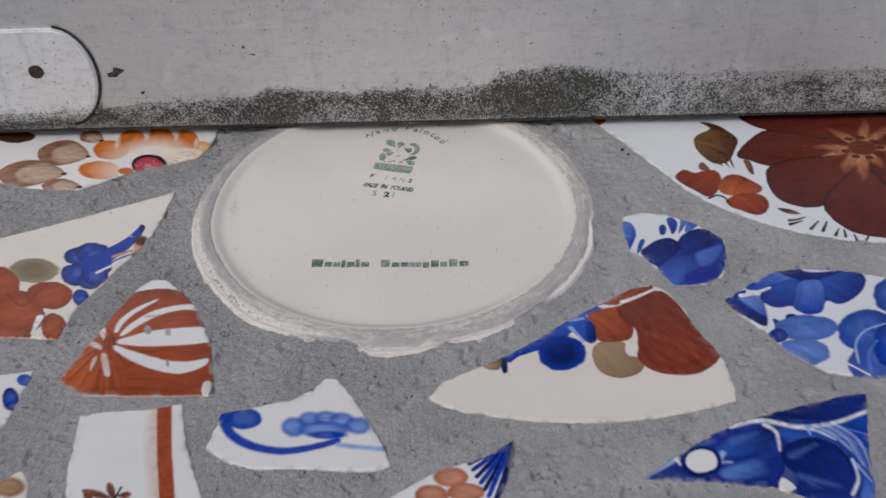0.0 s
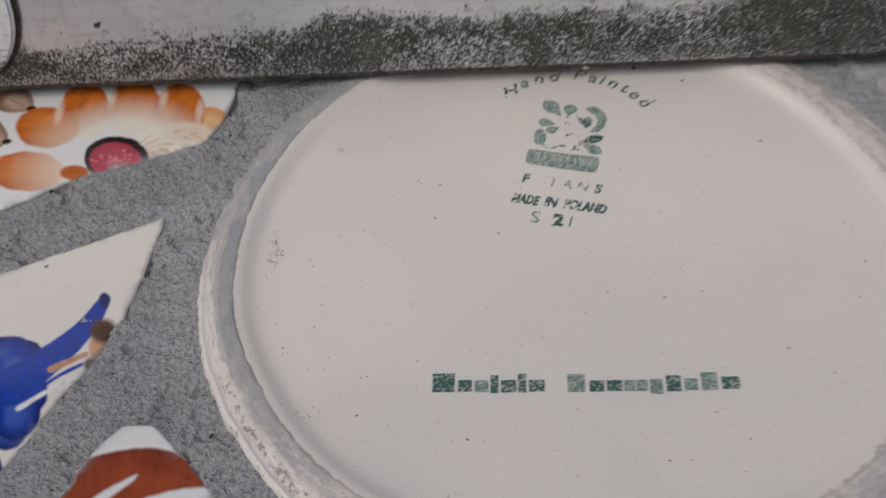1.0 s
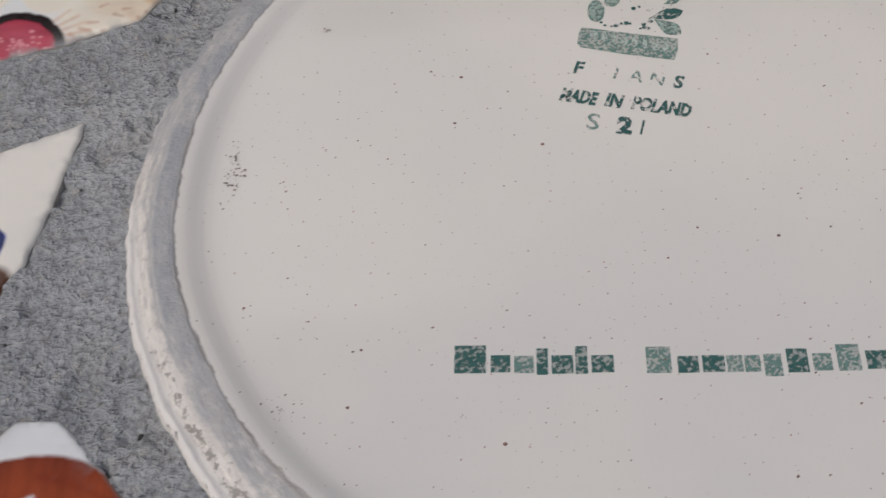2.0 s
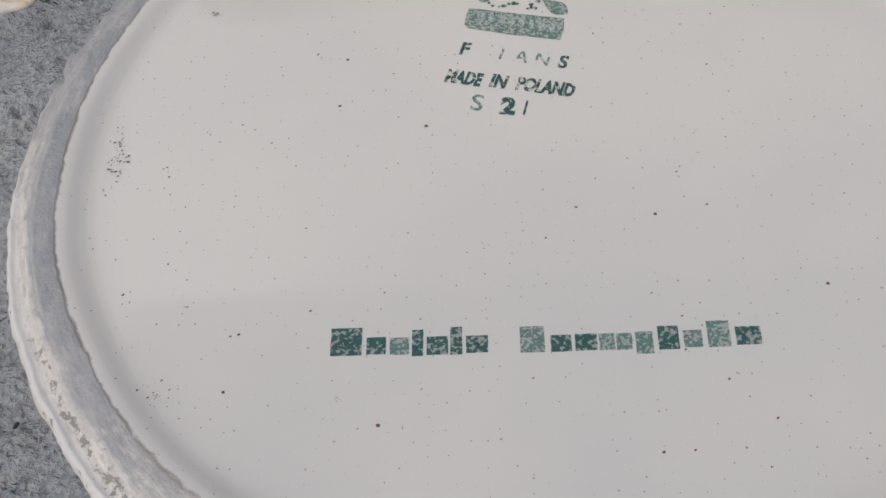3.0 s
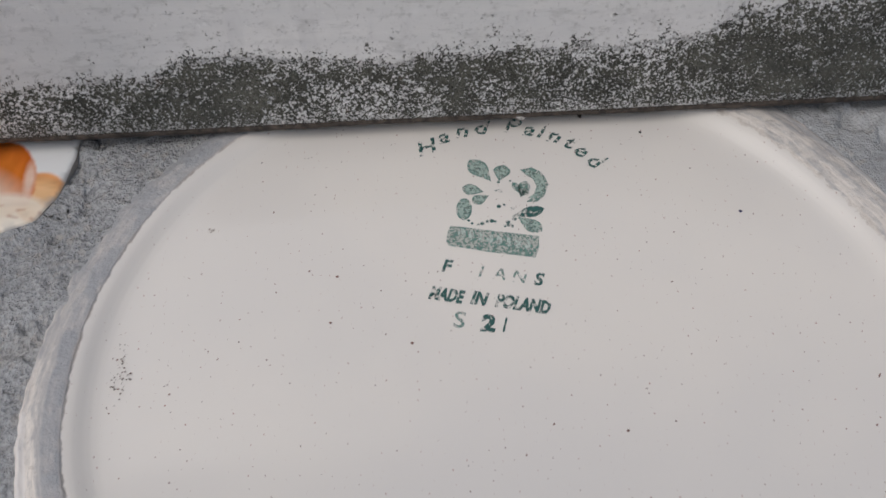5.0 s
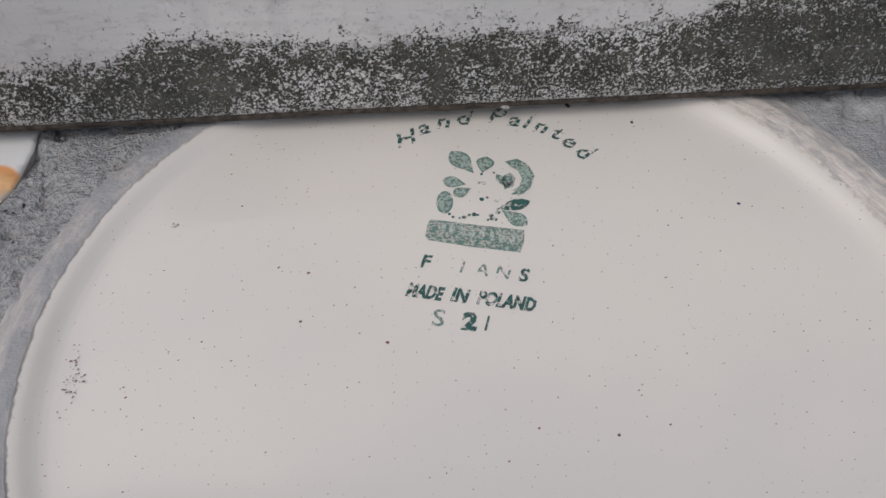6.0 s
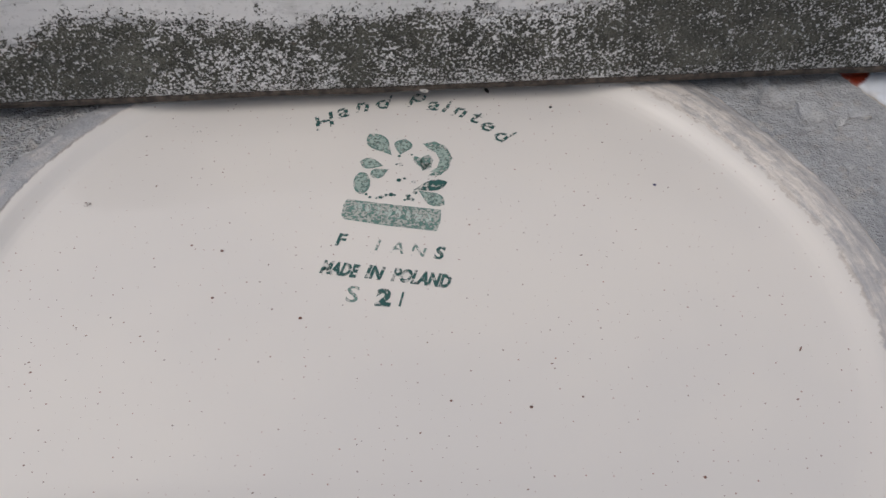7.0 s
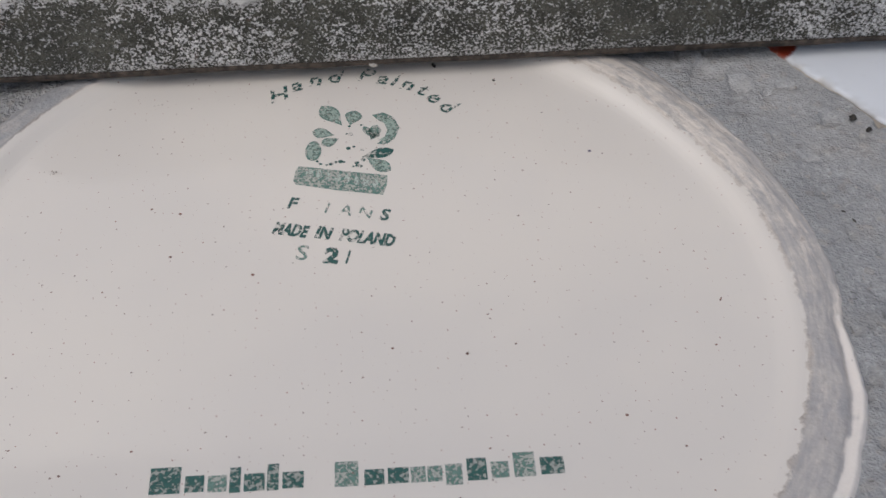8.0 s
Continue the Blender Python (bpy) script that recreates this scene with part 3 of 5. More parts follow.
def stamp():
    # HAND PAINTED in an arc
    for ch, (x, y), turn in zip("Hand", ((-10.9, 40.9), (-8.3, 43.2), (-5.5, 44.4), (-2.6, 45.0)), (22, 14, 6, 0)):
        lettering(ch, x, y, 4.3, turn, INK_WORN, "worn green stamped letter", 1.05, 0.3, bold=0.02)
    for ch, (x, y), turn in zip("Painted", ((2.2, 45.3), (4.9, 44.5), (6.7, 44.0), (8.7, 43.0), (10.9, 41.6), (12.5, 39.8), (14.3, 37.5)), (-8, -14, -17, -21, -25, -29, -33)):
        lettering(ch, x, y, 4.3, turn, INK_WORN, "worn green stamped letter", 1.05, 0.3, bold=0.02)
    for ch, (x, y), mat in zip("FJANS", ((-8.8, 17.1), (-3.8, 16.0), (-1.1, 15.4), (1.7, 14.8), (4.5, 14.2)), (INK, INK_FAINT, INK_FAINT, INK_FAINT, INK)):
        lettering(ch, x, y, 3.2, -12, mat, "worn green stamped letter", 0.9, 0.1, bold=0.03 if mat is INK else 0.01)
    lettering("MADE", -9.0, 11.8, 3.1, -13, INK, "worn green stamped lettering", wide=4.9, slant=0.1, bold=0.05)
    lettering("IN", -4.3, 11.0, 3.1, -13, INK, "worn green stamped lettering", wide=2.2, slant=0.1, bold=0.05)
    lettering("POLAND", 1.9, 9.8, 3.1, -12, INK, "worn green stamped lettering", wide=7.8, slant=0.1, bold=0.055)
    lettering("S", -7.2, 7.0, 4.0, -10, INK_PALE, "green stamped letter", 1.0, bold=0.01)
    lettering("2", -3.1, 6.3, 3.8, -10, INK, "green stamped figure", 1.0, bold=0.06)
    lettering("1", -0.9, 6.0, 3.7, -14, INK, "green stamped figure", 0.8, bold=0.0)
    # maker's emblem: leaves over a bar
    flat("emblem_bar", [(-7.7, 25.9), (-1.3, 24.6), (5.4, 23.4), (5.2, 21.1), (4.6, 19.3), (-1.9, 20.5), (-8.1, 22.0), (-8.5, 22.7), (-8.2, 24.8)], INK_PALE, label="pale green stamped bar")
    for k in range(8):
        u = k / 7
        flat("emblem_mark", oval(-6.1, 24.3 , 0.55, -0.1, 0.1, 0.9) if k == 0 else [(a + u * 9.67, b + u * -2.59) for a, b in oval(-6.1, 24.3, 0.5 - 0.1 * (k % 3), -0.1, 0.1, 0.95)], INK_BARE, z=INK_Z + 0.00003)
    for o in (leaf(-1.2, 34.7, -4.4, 39.4, 3.1), leaf(-0.0, 34.7, 0.9, 38.1, 2.7), leaf(-2.4, 32.5, -5.8, 33.5, 2.3), leaf(-1.7, 31.8, -4.4, 30.4, 2.0), oval(-5.6, 29.1, 1.2, -0.0, 0.1, 2.2), leaf(2.4, 27.3, 5.9, 24.3, 2.5)):
        inked_leaf(o)
    flat("emblem_leaf", leaf(1.6, 27.4, 6.6, 28.9, 2.2), INK)
    ring = [(3.4, 37.0), (5.2, 37.5), (6.8, 36.3), (7.6, 33.9), (6.8, 31.5), (5.6, 30.3), (3.9, 30.3), (5.2, 31.4), (5.8, 33.3), (5.2, 35.3), (4.3, 35.9)]
    inked_leaf(ring)
    for o in (leaf(3.1, 31.2, 4.2, 34.6, 1.9), leaf(3.4, 31.7, 2.1, 34.4, 1.2), leaf(3.2, 31.4, 4.4, 32.9, 1.2)):
        flat("emblem_leaf", o, INK_PALE)
    rnd = random.Random(4)
    dots = ((-4.5, 26.2), (-3.6, 26.0), (-2.2, 26.5), (-1.0, 26.5), (0.4, 25.5), (0.9, 25.7), (1.4, 25.6), (1.9, 26.9), (-0.3, 29.5), (0.5, 29.8), (1.8, 29.1), (-0.1, 34.5), (-0.5, 32.7), (1.7, 34.7), (-5.0, 26.8), (-2.9, 26.2), (-1.5, 26.6), (0.1, 32.7), (0.9, 26.3))
    for x, y in dots:
        s = rnd.uniform(0.18, 0.42)
        flat("emblem_dot", oval(x, y, s, 0, 0, s, 8), INK)
    # a name in two words: only plain bars
    word_a = ((-22.8, -28.0, 1.0, 1.0), (-19.3, -28.6, 0.62, 0.62), (-16.6, -28.7, 0.62, 0.62), (-14.5, -28.3, 0.36, 0.95), (-12.2, -28.7, 0.68, 0.66), (-10.0, -28.1, 0.38, 1.0), (-7.6, -28.6, 0.7, 0.62))
    word_b = ((-1.2, -28.1, 0.78, 0.95), (2.1, -28.7, 0.66, 0.6), (5.0, -28.6, 0.7, 0.6), (7.4, -28.6, 0.5, 0.6), (9.4, -28.6, 0.5, 0.6), (11.7, -28.8, 0.56, 0.8), (14.5, -28.2, 0.66, 0.85), (17.3, -28.4, 0.6, 0.62), (20.3, -27.8, 0.72, 0.95), (23.7, -28.1, 0.8, 0.66))
    for word, mats in ((word_a, (INK_BAR, INK_BAR, INK_PALE, INK_BAR, INK_BAR, INK_BAR, INK_BAR)), (word_b, (INK_PALE, INK_BAR, INK_BAR, INK_PALE, INK_PALE, INK_PALE, INK_BAR, INK_PALE, INK_PALE, INK_BAR))):
        for (x, y, w, h), mat in zip(word, mats):
            a, b = 1.82 * w, 1.85 * h
            flat("stamp_bar", [(x - a, y - b), (x + a, y - b + 0.05), (x + a, y + b + 0.05), (x - a, y + b)], mat, label="plain green stamped bar")


stamp()


def specks():
    rnd = random.Random(8)
    known = ((-13.7, 4.5, 0.26, SPECK), (-24.5, 16.6, 0.24, SPECK), (-25.2, 8.3, 0.23, SPECK), (36.2, 27.4, 0.28, SPECK_BLUE), (-18.8, -38.8, 0.26, SPECK), (-36.6, -34.3, 0.23, SPECK), (-35.5, -26.7, 0.19, SPECK), (14.7, -10.5, 0.24, SPECK), (5.0, -9.2, 0.19, SPECK), (21.2, -9.2, 0.17, SPECK), (34.0, -21.2, 0.23, SPECK), (-48.6, 35.6, 0.32, SPECK))
    for x, y, r, mat in known:
        flat("glaze_speck", oval(x, y, r, 0, 0, r * 0.9, 9), mat)
    flat("glaze_speck", oval(49.9, -2.8, 0.22, 0.4, -0.1, 0.06, 9), SPECK)
    for k in range(150):
        a, q = rnd.uniform(0, 2 * math.pi), 56 * math.sqrt(rnd.random())
        r = 0.07 + 0.13 * rnd.random() ** 2
        flat("glaze_speck", oval(q * math.cos(a), q * math.sin(a), r, 0.3 * r, 0, r * rnd.uniform(0.5, 1), 7), SPECK)
    # dirt gathered where the glaze bends up, and thin smears of it
    for cx, cy, sx, sy, n in ((-53.6, 0.5, 0.6, 3.0, 60), (-44.0, -35.0, 1.3, 1.2, 26), (-50.0, -29.0, 1.0, 0.9, 12), (-43.6, 25.8, 0.8, 0.4, 9), (-29.5, 40.8, 0.6, 0.4, 6), (-23.6, -35.3, 0.5, 0.5, 7)):
        for k in range(n):
            x, y, r = rnd.gauss(cx, sx), rnd.gauss(cy, sy), 0.05 + 0.14 * rnd.random() ** 2
            flat("glaze_speck", oval(x, y, r, 0.05, 0, r * 0.8, 7), SPECK_GREY if k % 3 else SPECK, z=0.00016 + 0.0001 * max(0.0, math.hypot(x, y) - 53.0))


specks()

# ---- the shards ----
from mathutils import geometry
OUTLINES = []
SHARDS = "broken ceramic pieces set round the plate"


def inside(x, y, poly):
    hit = np.zeros(x.shape, bool)
    for (ax, ay), (bx, by) in zip(poly, poly[1:] + poly[:1]):
        cross = (ay > y) != (by > y)
        with np.errstate(divide="ignore", invalid="ignore"):
            hit ^= cross & (x < (bx - ax) * (y - ay) / (by - ay + 1e-12) + ax)
    return hit


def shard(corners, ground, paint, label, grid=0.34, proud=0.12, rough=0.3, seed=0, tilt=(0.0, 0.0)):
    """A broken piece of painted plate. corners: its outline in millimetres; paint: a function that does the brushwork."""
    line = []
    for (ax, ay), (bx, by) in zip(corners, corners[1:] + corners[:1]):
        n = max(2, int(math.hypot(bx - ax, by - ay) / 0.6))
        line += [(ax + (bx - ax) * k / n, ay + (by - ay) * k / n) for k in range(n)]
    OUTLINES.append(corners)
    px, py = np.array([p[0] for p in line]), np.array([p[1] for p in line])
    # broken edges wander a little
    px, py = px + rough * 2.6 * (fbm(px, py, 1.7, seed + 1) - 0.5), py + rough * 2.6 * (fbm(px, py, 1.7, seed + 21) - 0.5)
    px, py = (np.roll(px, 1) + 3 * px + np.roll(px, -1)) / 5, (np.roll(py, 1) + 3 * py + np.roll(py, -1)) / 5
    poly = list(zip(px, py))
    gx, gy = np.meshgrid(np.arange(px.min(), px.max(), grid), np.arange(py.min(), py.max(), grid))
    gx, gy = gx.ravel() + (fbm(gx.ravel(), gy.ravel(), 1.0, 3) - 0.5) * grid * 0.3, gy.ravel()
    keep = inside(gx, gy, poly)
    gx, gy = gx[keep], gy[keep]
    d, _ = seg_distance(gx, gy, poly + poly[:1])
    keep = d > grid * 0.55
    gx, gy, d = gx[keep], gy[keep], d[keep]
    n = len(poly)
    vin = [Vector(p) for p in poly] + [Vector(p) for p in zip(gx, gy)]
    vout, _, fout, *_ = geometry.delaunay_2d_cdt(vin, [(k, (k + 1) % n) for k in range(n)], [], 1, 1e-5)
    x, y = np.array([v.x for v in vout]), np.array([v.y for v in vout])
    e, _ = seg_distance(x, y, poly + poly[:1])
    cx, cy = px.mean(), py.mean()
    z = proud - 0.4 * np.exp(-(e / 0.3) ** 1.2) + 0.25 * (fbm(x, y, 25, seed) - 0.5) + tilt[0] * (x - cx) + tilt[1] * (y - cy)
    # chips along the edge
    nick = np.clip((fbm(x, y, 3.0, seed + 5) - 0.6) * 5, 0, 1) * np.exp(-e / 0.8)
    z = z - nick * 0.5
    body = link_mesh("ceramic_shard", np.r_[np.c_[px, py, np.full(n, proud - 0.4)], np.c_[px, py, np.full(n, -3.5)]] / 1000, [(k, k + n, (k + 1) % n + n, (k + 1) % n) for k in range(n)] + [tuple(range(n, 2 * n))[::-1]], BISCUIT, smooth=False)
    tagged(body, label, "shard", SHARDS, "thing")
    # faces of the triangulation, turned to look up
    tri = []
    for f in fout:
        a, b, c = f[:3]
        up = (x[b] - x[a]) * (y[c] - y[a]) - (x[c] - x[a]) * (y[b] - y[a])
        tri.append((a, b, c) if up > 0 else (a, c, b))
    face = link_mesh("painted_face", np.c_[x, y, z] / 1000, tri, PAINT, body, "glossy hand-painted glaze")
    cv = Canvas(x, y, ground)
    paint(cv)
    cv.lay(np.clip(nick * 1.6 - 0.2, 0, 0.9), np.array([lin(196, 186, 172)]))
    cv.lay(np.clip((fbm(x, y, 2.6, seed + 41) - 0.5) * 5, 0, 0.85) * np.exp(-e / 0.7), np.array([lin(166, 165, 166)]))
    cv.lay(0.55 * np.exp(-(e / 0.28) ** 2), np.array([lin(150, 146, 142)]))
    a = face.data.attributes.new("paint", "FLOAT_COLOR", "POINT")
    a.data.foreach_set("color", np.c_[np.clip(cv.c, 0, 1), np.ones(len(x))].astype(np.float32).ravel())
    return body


def paint_orange_flower(c):
    c.ell(-139.8, 41.7, 7.3, -0.0, -1.2, 4.1, DARKBROWN, edge=0.6)
    for b, t, w in (((-110.1, 29.5), (-128.9, 33.4), 21), ((-116.1, 19.1), (-139.9, 19.8), 21), ((-108.9, 11.7), (-122.2, 12.8), 11), ((-107.4, 38.8), (-116.0, 44.0), 10)):
        c.petal(*b, *t, w, lin(112, 78, 60), lin(148, 110, 88), streak=0.5, edge=0.6)
        c.petal(*b, b[0] + 0.72 * (t[0] - b[0]), b[1] + 0.72 * (t[1] - b[1]), w * 0.7, lin(196, 168, 146), lin(204, 178, 156), streak=0.4, edge=2.4, strength=0.8)
        c.ell(*b, 1.0, 0, 0, 0.8, BLACK)
    heart = (-87.3, 23.9)
    pale = lin(240, 230, 216)
    c.ell(-70.2, 33.0, 4.5, -0.1, -0.8, 5.5, lin(232, 186, 138), rim=lin(220, 150, 92), streak=0.4, edge=0.7)
    for q in ((-77.1, 37.8, 5.0, -0.1, -1.3, 8.2), (-86.4, 39.0, 5.5, -0.1, -1.6, 8.6), (-96.2, 38.2, 5.3, -0.1, -1.7, 7.9)):
        c.ell(*q, lin(212, 118, 46), rim=lin(196, 98, 36), streak=0.45, edge=0.6, fade=(*heart, 11.0, 19.0, pale), turn=1.4)
    c.ell(-75.5, 29.1, 7.8, -0.1, -0.9, 5.3, lin(238, 224, 204), rim=pale, streak=0.2, edge=1.6, strength=0.8)
    for q in ((-103.0, 33.4, 6.4, -0.0, -1.3, 5.8), (-104.1, 21.3, 7.5, -0.0, -1.3, 5.3)):
        c.ell(*q, lin(214, 128, 62), rim=lin(200, 100, 34), streak=0.4, edge=0.7, fade=(*heart, 9.0, 21.0, lin(238, 218, 196)))
    c.ell(-94.7, 20.8, 2.9, -0.0, -0.4, 2.0, lin(196, 104, 44), edge=0.6)
    for k in range(5):
        a = 0.15 + 0.2 * k
        c.stroke([(heart[0] + 6.5 * math.cos(a), heart[1] + 5.5 * math.sin(a)), (heart[0] + 10 * math.cos(a), heart[1] + 8.5 * math.sin(a))], 0.5, lin(196, 132, 84), 0.2, strength=0.5, edge=0.8)
    for k in range(12):
        x, y = -80.5 + 1.15 * (k * 5 % 12), 26.0 + 0.55 * (k * 7 % 11)
        c.stroke([(x, y), (x + 1.0 + 0.3 * (k % 3), y - 0.9 + 0.5 * (k % 4))], 0.45, lin(176, 104, 60), 0.2, edge=0.6, strength=0.55)
    for x, y in ((-81.0, 41.5), (-91.6, 42.0), (-101.5, 38.0), (-73.0, 37.5)):
        c.ell(x, y, 0.8, 0, -0.2, 3.2, pale, edge=1.6, strength=0.6)
    c.ell(-87.5, 24.5, 6.3, -0.1, -1.1, 6.1, BLACK, edge=0.4)
    c.ell(-87.5, 24.0, 5.1, -0.1, -1.0, 4.9, PINK, rim=lin(182, 62, 84), streak=0.5)
    for k in range(26):
        a = k * 2.4
        r = 0.1 + 0.16 * (k % 6)
        c.ell(*[u + v * r * (0.9 if i == 0 else 0.55) for i, (u, v) in enumerate(zip((-87.5, 24.0), (5.5 * math.cos(a), 5.5 * math.sin(a))))], 0.35, 0, 0, 0.25, lin(226, 140, 150), edge=0.3)


def paint_blue_bloom_left(c):
    c.ell(-112.7, -31.9, 8.0, 0.0, -1.6, 5.9, OLIVE, rim=lin(150, 140, 112), streak=0.3, edge=0.8)
    for s in ((-121.8, -39.7, 7.0, 0.0, -2.9, 9.8), (-112.3, -51.8, 8.4, 0.0, -3.0, 10.5), (-104.5, -43.5, 7.4, 0.0, -1.7, 6.3), (-99.4, -57.6, 3.9, 0.0, -1.6, 5.9), (-112.5, -60.9, 6.9, 0.0, -1.0, 3.6)):
        c.ell(*s, RUST, rim=BROWN, streak=0.5, edge=0.4, turn=0.6)
    c.stroke([(-104.8, -53.4), (-105.2, -60.4)], 2.2, WHITE, 1.0)
    c.stroke([(-117.7, -43.2), (-111.5, -48.4), (-107.7, -40.5)], 0.6, lin(120, 50, 32))
    for s in ((-98.6, -25.0, 6.2, 0.0, -1.2, 4.9), (-98.6, -33.8, 4.8, 0.0, -1.4, 5.4), (-93.6, -36.9, 3.8, 0.0, -1.0, 3.9), (-94.5, -44.5, 2.6, 0.0, -0.9, 3.8), (-92.9, -29.6, 4.9, 0.0, -1.2, 5.2)):
        c.ell(*s, BLUE, rim=NAVY, streak=0.6, edge=0.4)
    c.ell(-95.8, -23.4, 5.8, -0.0, -1.4, 5.4, BLUE, rim=NAVY, streak=0.4)
    c.ell(-92.9, -33.0, 4.3, -0.0, -1.5, 6.1, BLUE, rim=NAVY, streak=0.4)
    c.stroke([(-82.6, -10.2), (-84.7, -16.5), (-89.3, -22.9), (-94.5, -28.4)], 2.2, BLUE, 8.0)
    c.ell(-82.6, -10.4, 1.0, -0.0, -0.4, 1.8, NAVY)
    c.stroke([(-83.7, -24.1), (-87.7, -27.0), (-91.4, -31.3)], 0.8, BLUE)
    c.stroke([(-82.6, -26.3), (-87.3, -28.8), (-92.2, -32.8)], 1.0, WHITE)
    c.ell(-80.8, -20.8, 2.4, -0.0, -0.7, 3.3, lin(206, 158, 126), edge=0.9)
    c.ell(-81.3, -17.1, 2.4, -0.0, -0.5, 2.5, DARKBROWN, rim=lin(96, 62, 46), edge=1.2)
    c.ell(-82.2, -24.1, 1.0, -0.0, -0.3, 1.2, DARKBROWN, edge=0.9)
    c.stroke([(-88.5, -25.0), (-83.6, -22.1)], 1.6, lin(196, 150, 120), 1.2)


def paint_stripes(c):
    c.ell(-75.7, -66.3, 33.9, 0.2, -5.9, 27.1, RUST, rim=BROWN, streak=0.35, power=4, turn=0.3)
    c.ell(-88.8, -77.3, 6.6, 0.0, -2.3, 9.1, lin(190, 98, 54), edge=3, streak=0.4, strength=0.7)
    c.ell(-74.1, -32.3, 13.3, 0.0, -2.9, 14.2, WHITE, streak=0.05, edge=0.4)
    c.blob([(-81.4, -44.0), (-76.5, -41.5), (-69.9, -40.4), (-64.0, -41.7), (-57.3, -47.2), (-58.1, -49.6), (-67.3, -48.0), (-76.2, -48.0)], BROWN, RUST, axis=((-69.8, -40.7), (-69.4, -48.0)), edge=0.5)
    c.blob([(-80.6, -59.4), (-80.2, -55.0), (-77.0, -49.8), (-70.8, -45.4), (-71.3, -46.9), (-75.9, -51.5), (-78.8, -56.5), (-79.5, -59.7)], WHITE, streak=0.05, pool=0.0, edge=0.6)
    c.blob([(-78.5, -60.9), (-76.1, -55.8), (-70.2, -50.2), (-62.6, -47.7), (-56.9, -47.5), (-56.4, -49.9), (-62.1, -50.0), (-68.3, -52.4), (-73.8, -57.0), (-77.0, -60.9)], WHITE, streak=0.05, pool=0.0, edge=0.6)
    c.blob([(-79.3, -64.1), (-74.0, -61.0), (-65.5, -58.4), (-51.1, -57.6), (-49.7, -62.8), (-58.6, -65.1), (-71.5, -65.7)], WHITE, streak=0.05, pool=0.0, edge=0.6)
    c.blob([(-79.7, -65.1), (-74.2, -67.4), (-63.6, -71.3), (-55.8, -72.0), (-50.7, -70.6), (-50.7, -73.2), (-56.0, -76.6), (-62.4, -76.3), (-70.8, -72.9), (-78.1, -68.0)], WHITE, streak=0.05, pool=0.0, edge=0.6)
    c.blob([(-86.5, -57.3), (-85.2, -57.0), (-83.4, -58.8), (-82.9, -63.5)], WHITE, streak=0.05, pool=0.0, edge=0.6)
    c.blob([(-88.3, -63.4), (-86.4, -63.6), (-83.0, -65.6), (-83.0, -67.3), (-87.2, -65.0)], WHITE, streak=0.05, pool=0.0, edge=0.6)
    c.blob([(-84.5, -71.1), (-83.3, -70.1), (-83.2, -73.2), (-84.0, -76.2)], WHITE, streak=0.05, pool=0.0, edge=0.6)
    c.blob([(-82.3, -69.5), (-80.7, -69.5), (-77.8, -77.2), (-79.5, -77.4)], WHITE, streak=0.05, pool=0.0, edge=0.6)
    hub = (-81.1, -64.0)
    for k in range(30):
        a, r0 = math.radians(130 + 5.5 * k), 3.0 + 1.3 * (k * 7 % 4)
        r1 = r0 + 8 + 2.2 * (k * 5 % 6)
        c.stroke([(hub[0] + r0 * math.cos(a), hub[1] + 1.2 * r0 * math.sin(a)), (hub[0] + r1 * math.cos(a + 0.08), hub[1] + 1.2 * r1 * math.sin(a + 0.08))], 0.8, (lin(204, 122, 74), lin(126, 52, 30), lin(186, 98, 56))[k % 3], 0.4, edge=0.8, strength=0.5)
    for x0, y0, x1, y1 in ((-70, -43, -60, -47), (-72, -53, -56, -53), (-66, -55, -54, -55), (-70, -68, -54, -69), (-64, -67, -52, -67), (-72, -79, -56, -81), (-76, -83, -60, -84)):
        c.stroke([(x0, y0), ((x0 + x1) / 2, (y0 + y1) / 2 + 0.8), (x1, y1)], 1.0, lin(130, 54, 32), 0.4, edge=0.9, strength=0.5)
    c.ell(*hub, 2.2, 0, 0, 3.2, BROWN, edge=1.6, strength=0.85)
    c.stroke([(-82.6, -58.8), (-80.5, -61.8), (-79.4, -65.4)], 0.6, DARKBROWN, 0.4, strength=0.6)
    c.stroke([(-77.9, -68.3), (-73.7, -73.8)], 0.5, DARKBROWN, 0.3, strength=0.6)
    for q in ((-70.6, -58.9, 1.1, 0.0, -0.5, 1.9), (-64.4, -59.7, 0.9, 0.0, -0.4, 1.5), (-62.0, -72.6, 0.5, 0.0, -0.4, 1.5)):
        c.ell(*q, lin(160, 160, 162), edge=0.5, streak=0.5)
    c.ell(-48.5, -83.3, 1.8, 0.0, -0.6, 3.5, CREAM, edge=0.5)


def paint_blue_scrap(c):
    c.ell(-104.0, -87.1, 2.4, 0.0, -1.3, 4.4, BLUE, rim=NAVY)
    c.ell(-102.0, -79.7, 2.4, 0.0, -0.7, 2.4, MIDBLUE, streak=0.5)


def paint_banded(c):
    c.stroke([(-61.2, -88.2), (-58.0, -105.6), (-52.7, -127.2)], 6.0, lin(214, 190, 172), edge=3.0, strength=0.7)
    c.stroke([(-60.0, -87.5), (-56.5, -105.6), (-51.3, -127.2)], 4.0, RUST)
    for b, t in (((-66.4, -122.5), (-69.2, -116.8)), ((-67.5, -121.9), (-75.7, -119.4)), ((-65.7, -121.2), (-62.3, -120.6)), ((-72.3, -122.8), (-74.8, -120.0))):
        c.petal(*b, *t, 3.0, DARKBROWN, lin(150, 90, 70), streak=0.6)
    c.stroke([(-65.5, -118.4), (-66.6, -123.7)], 0.7, BLACK)


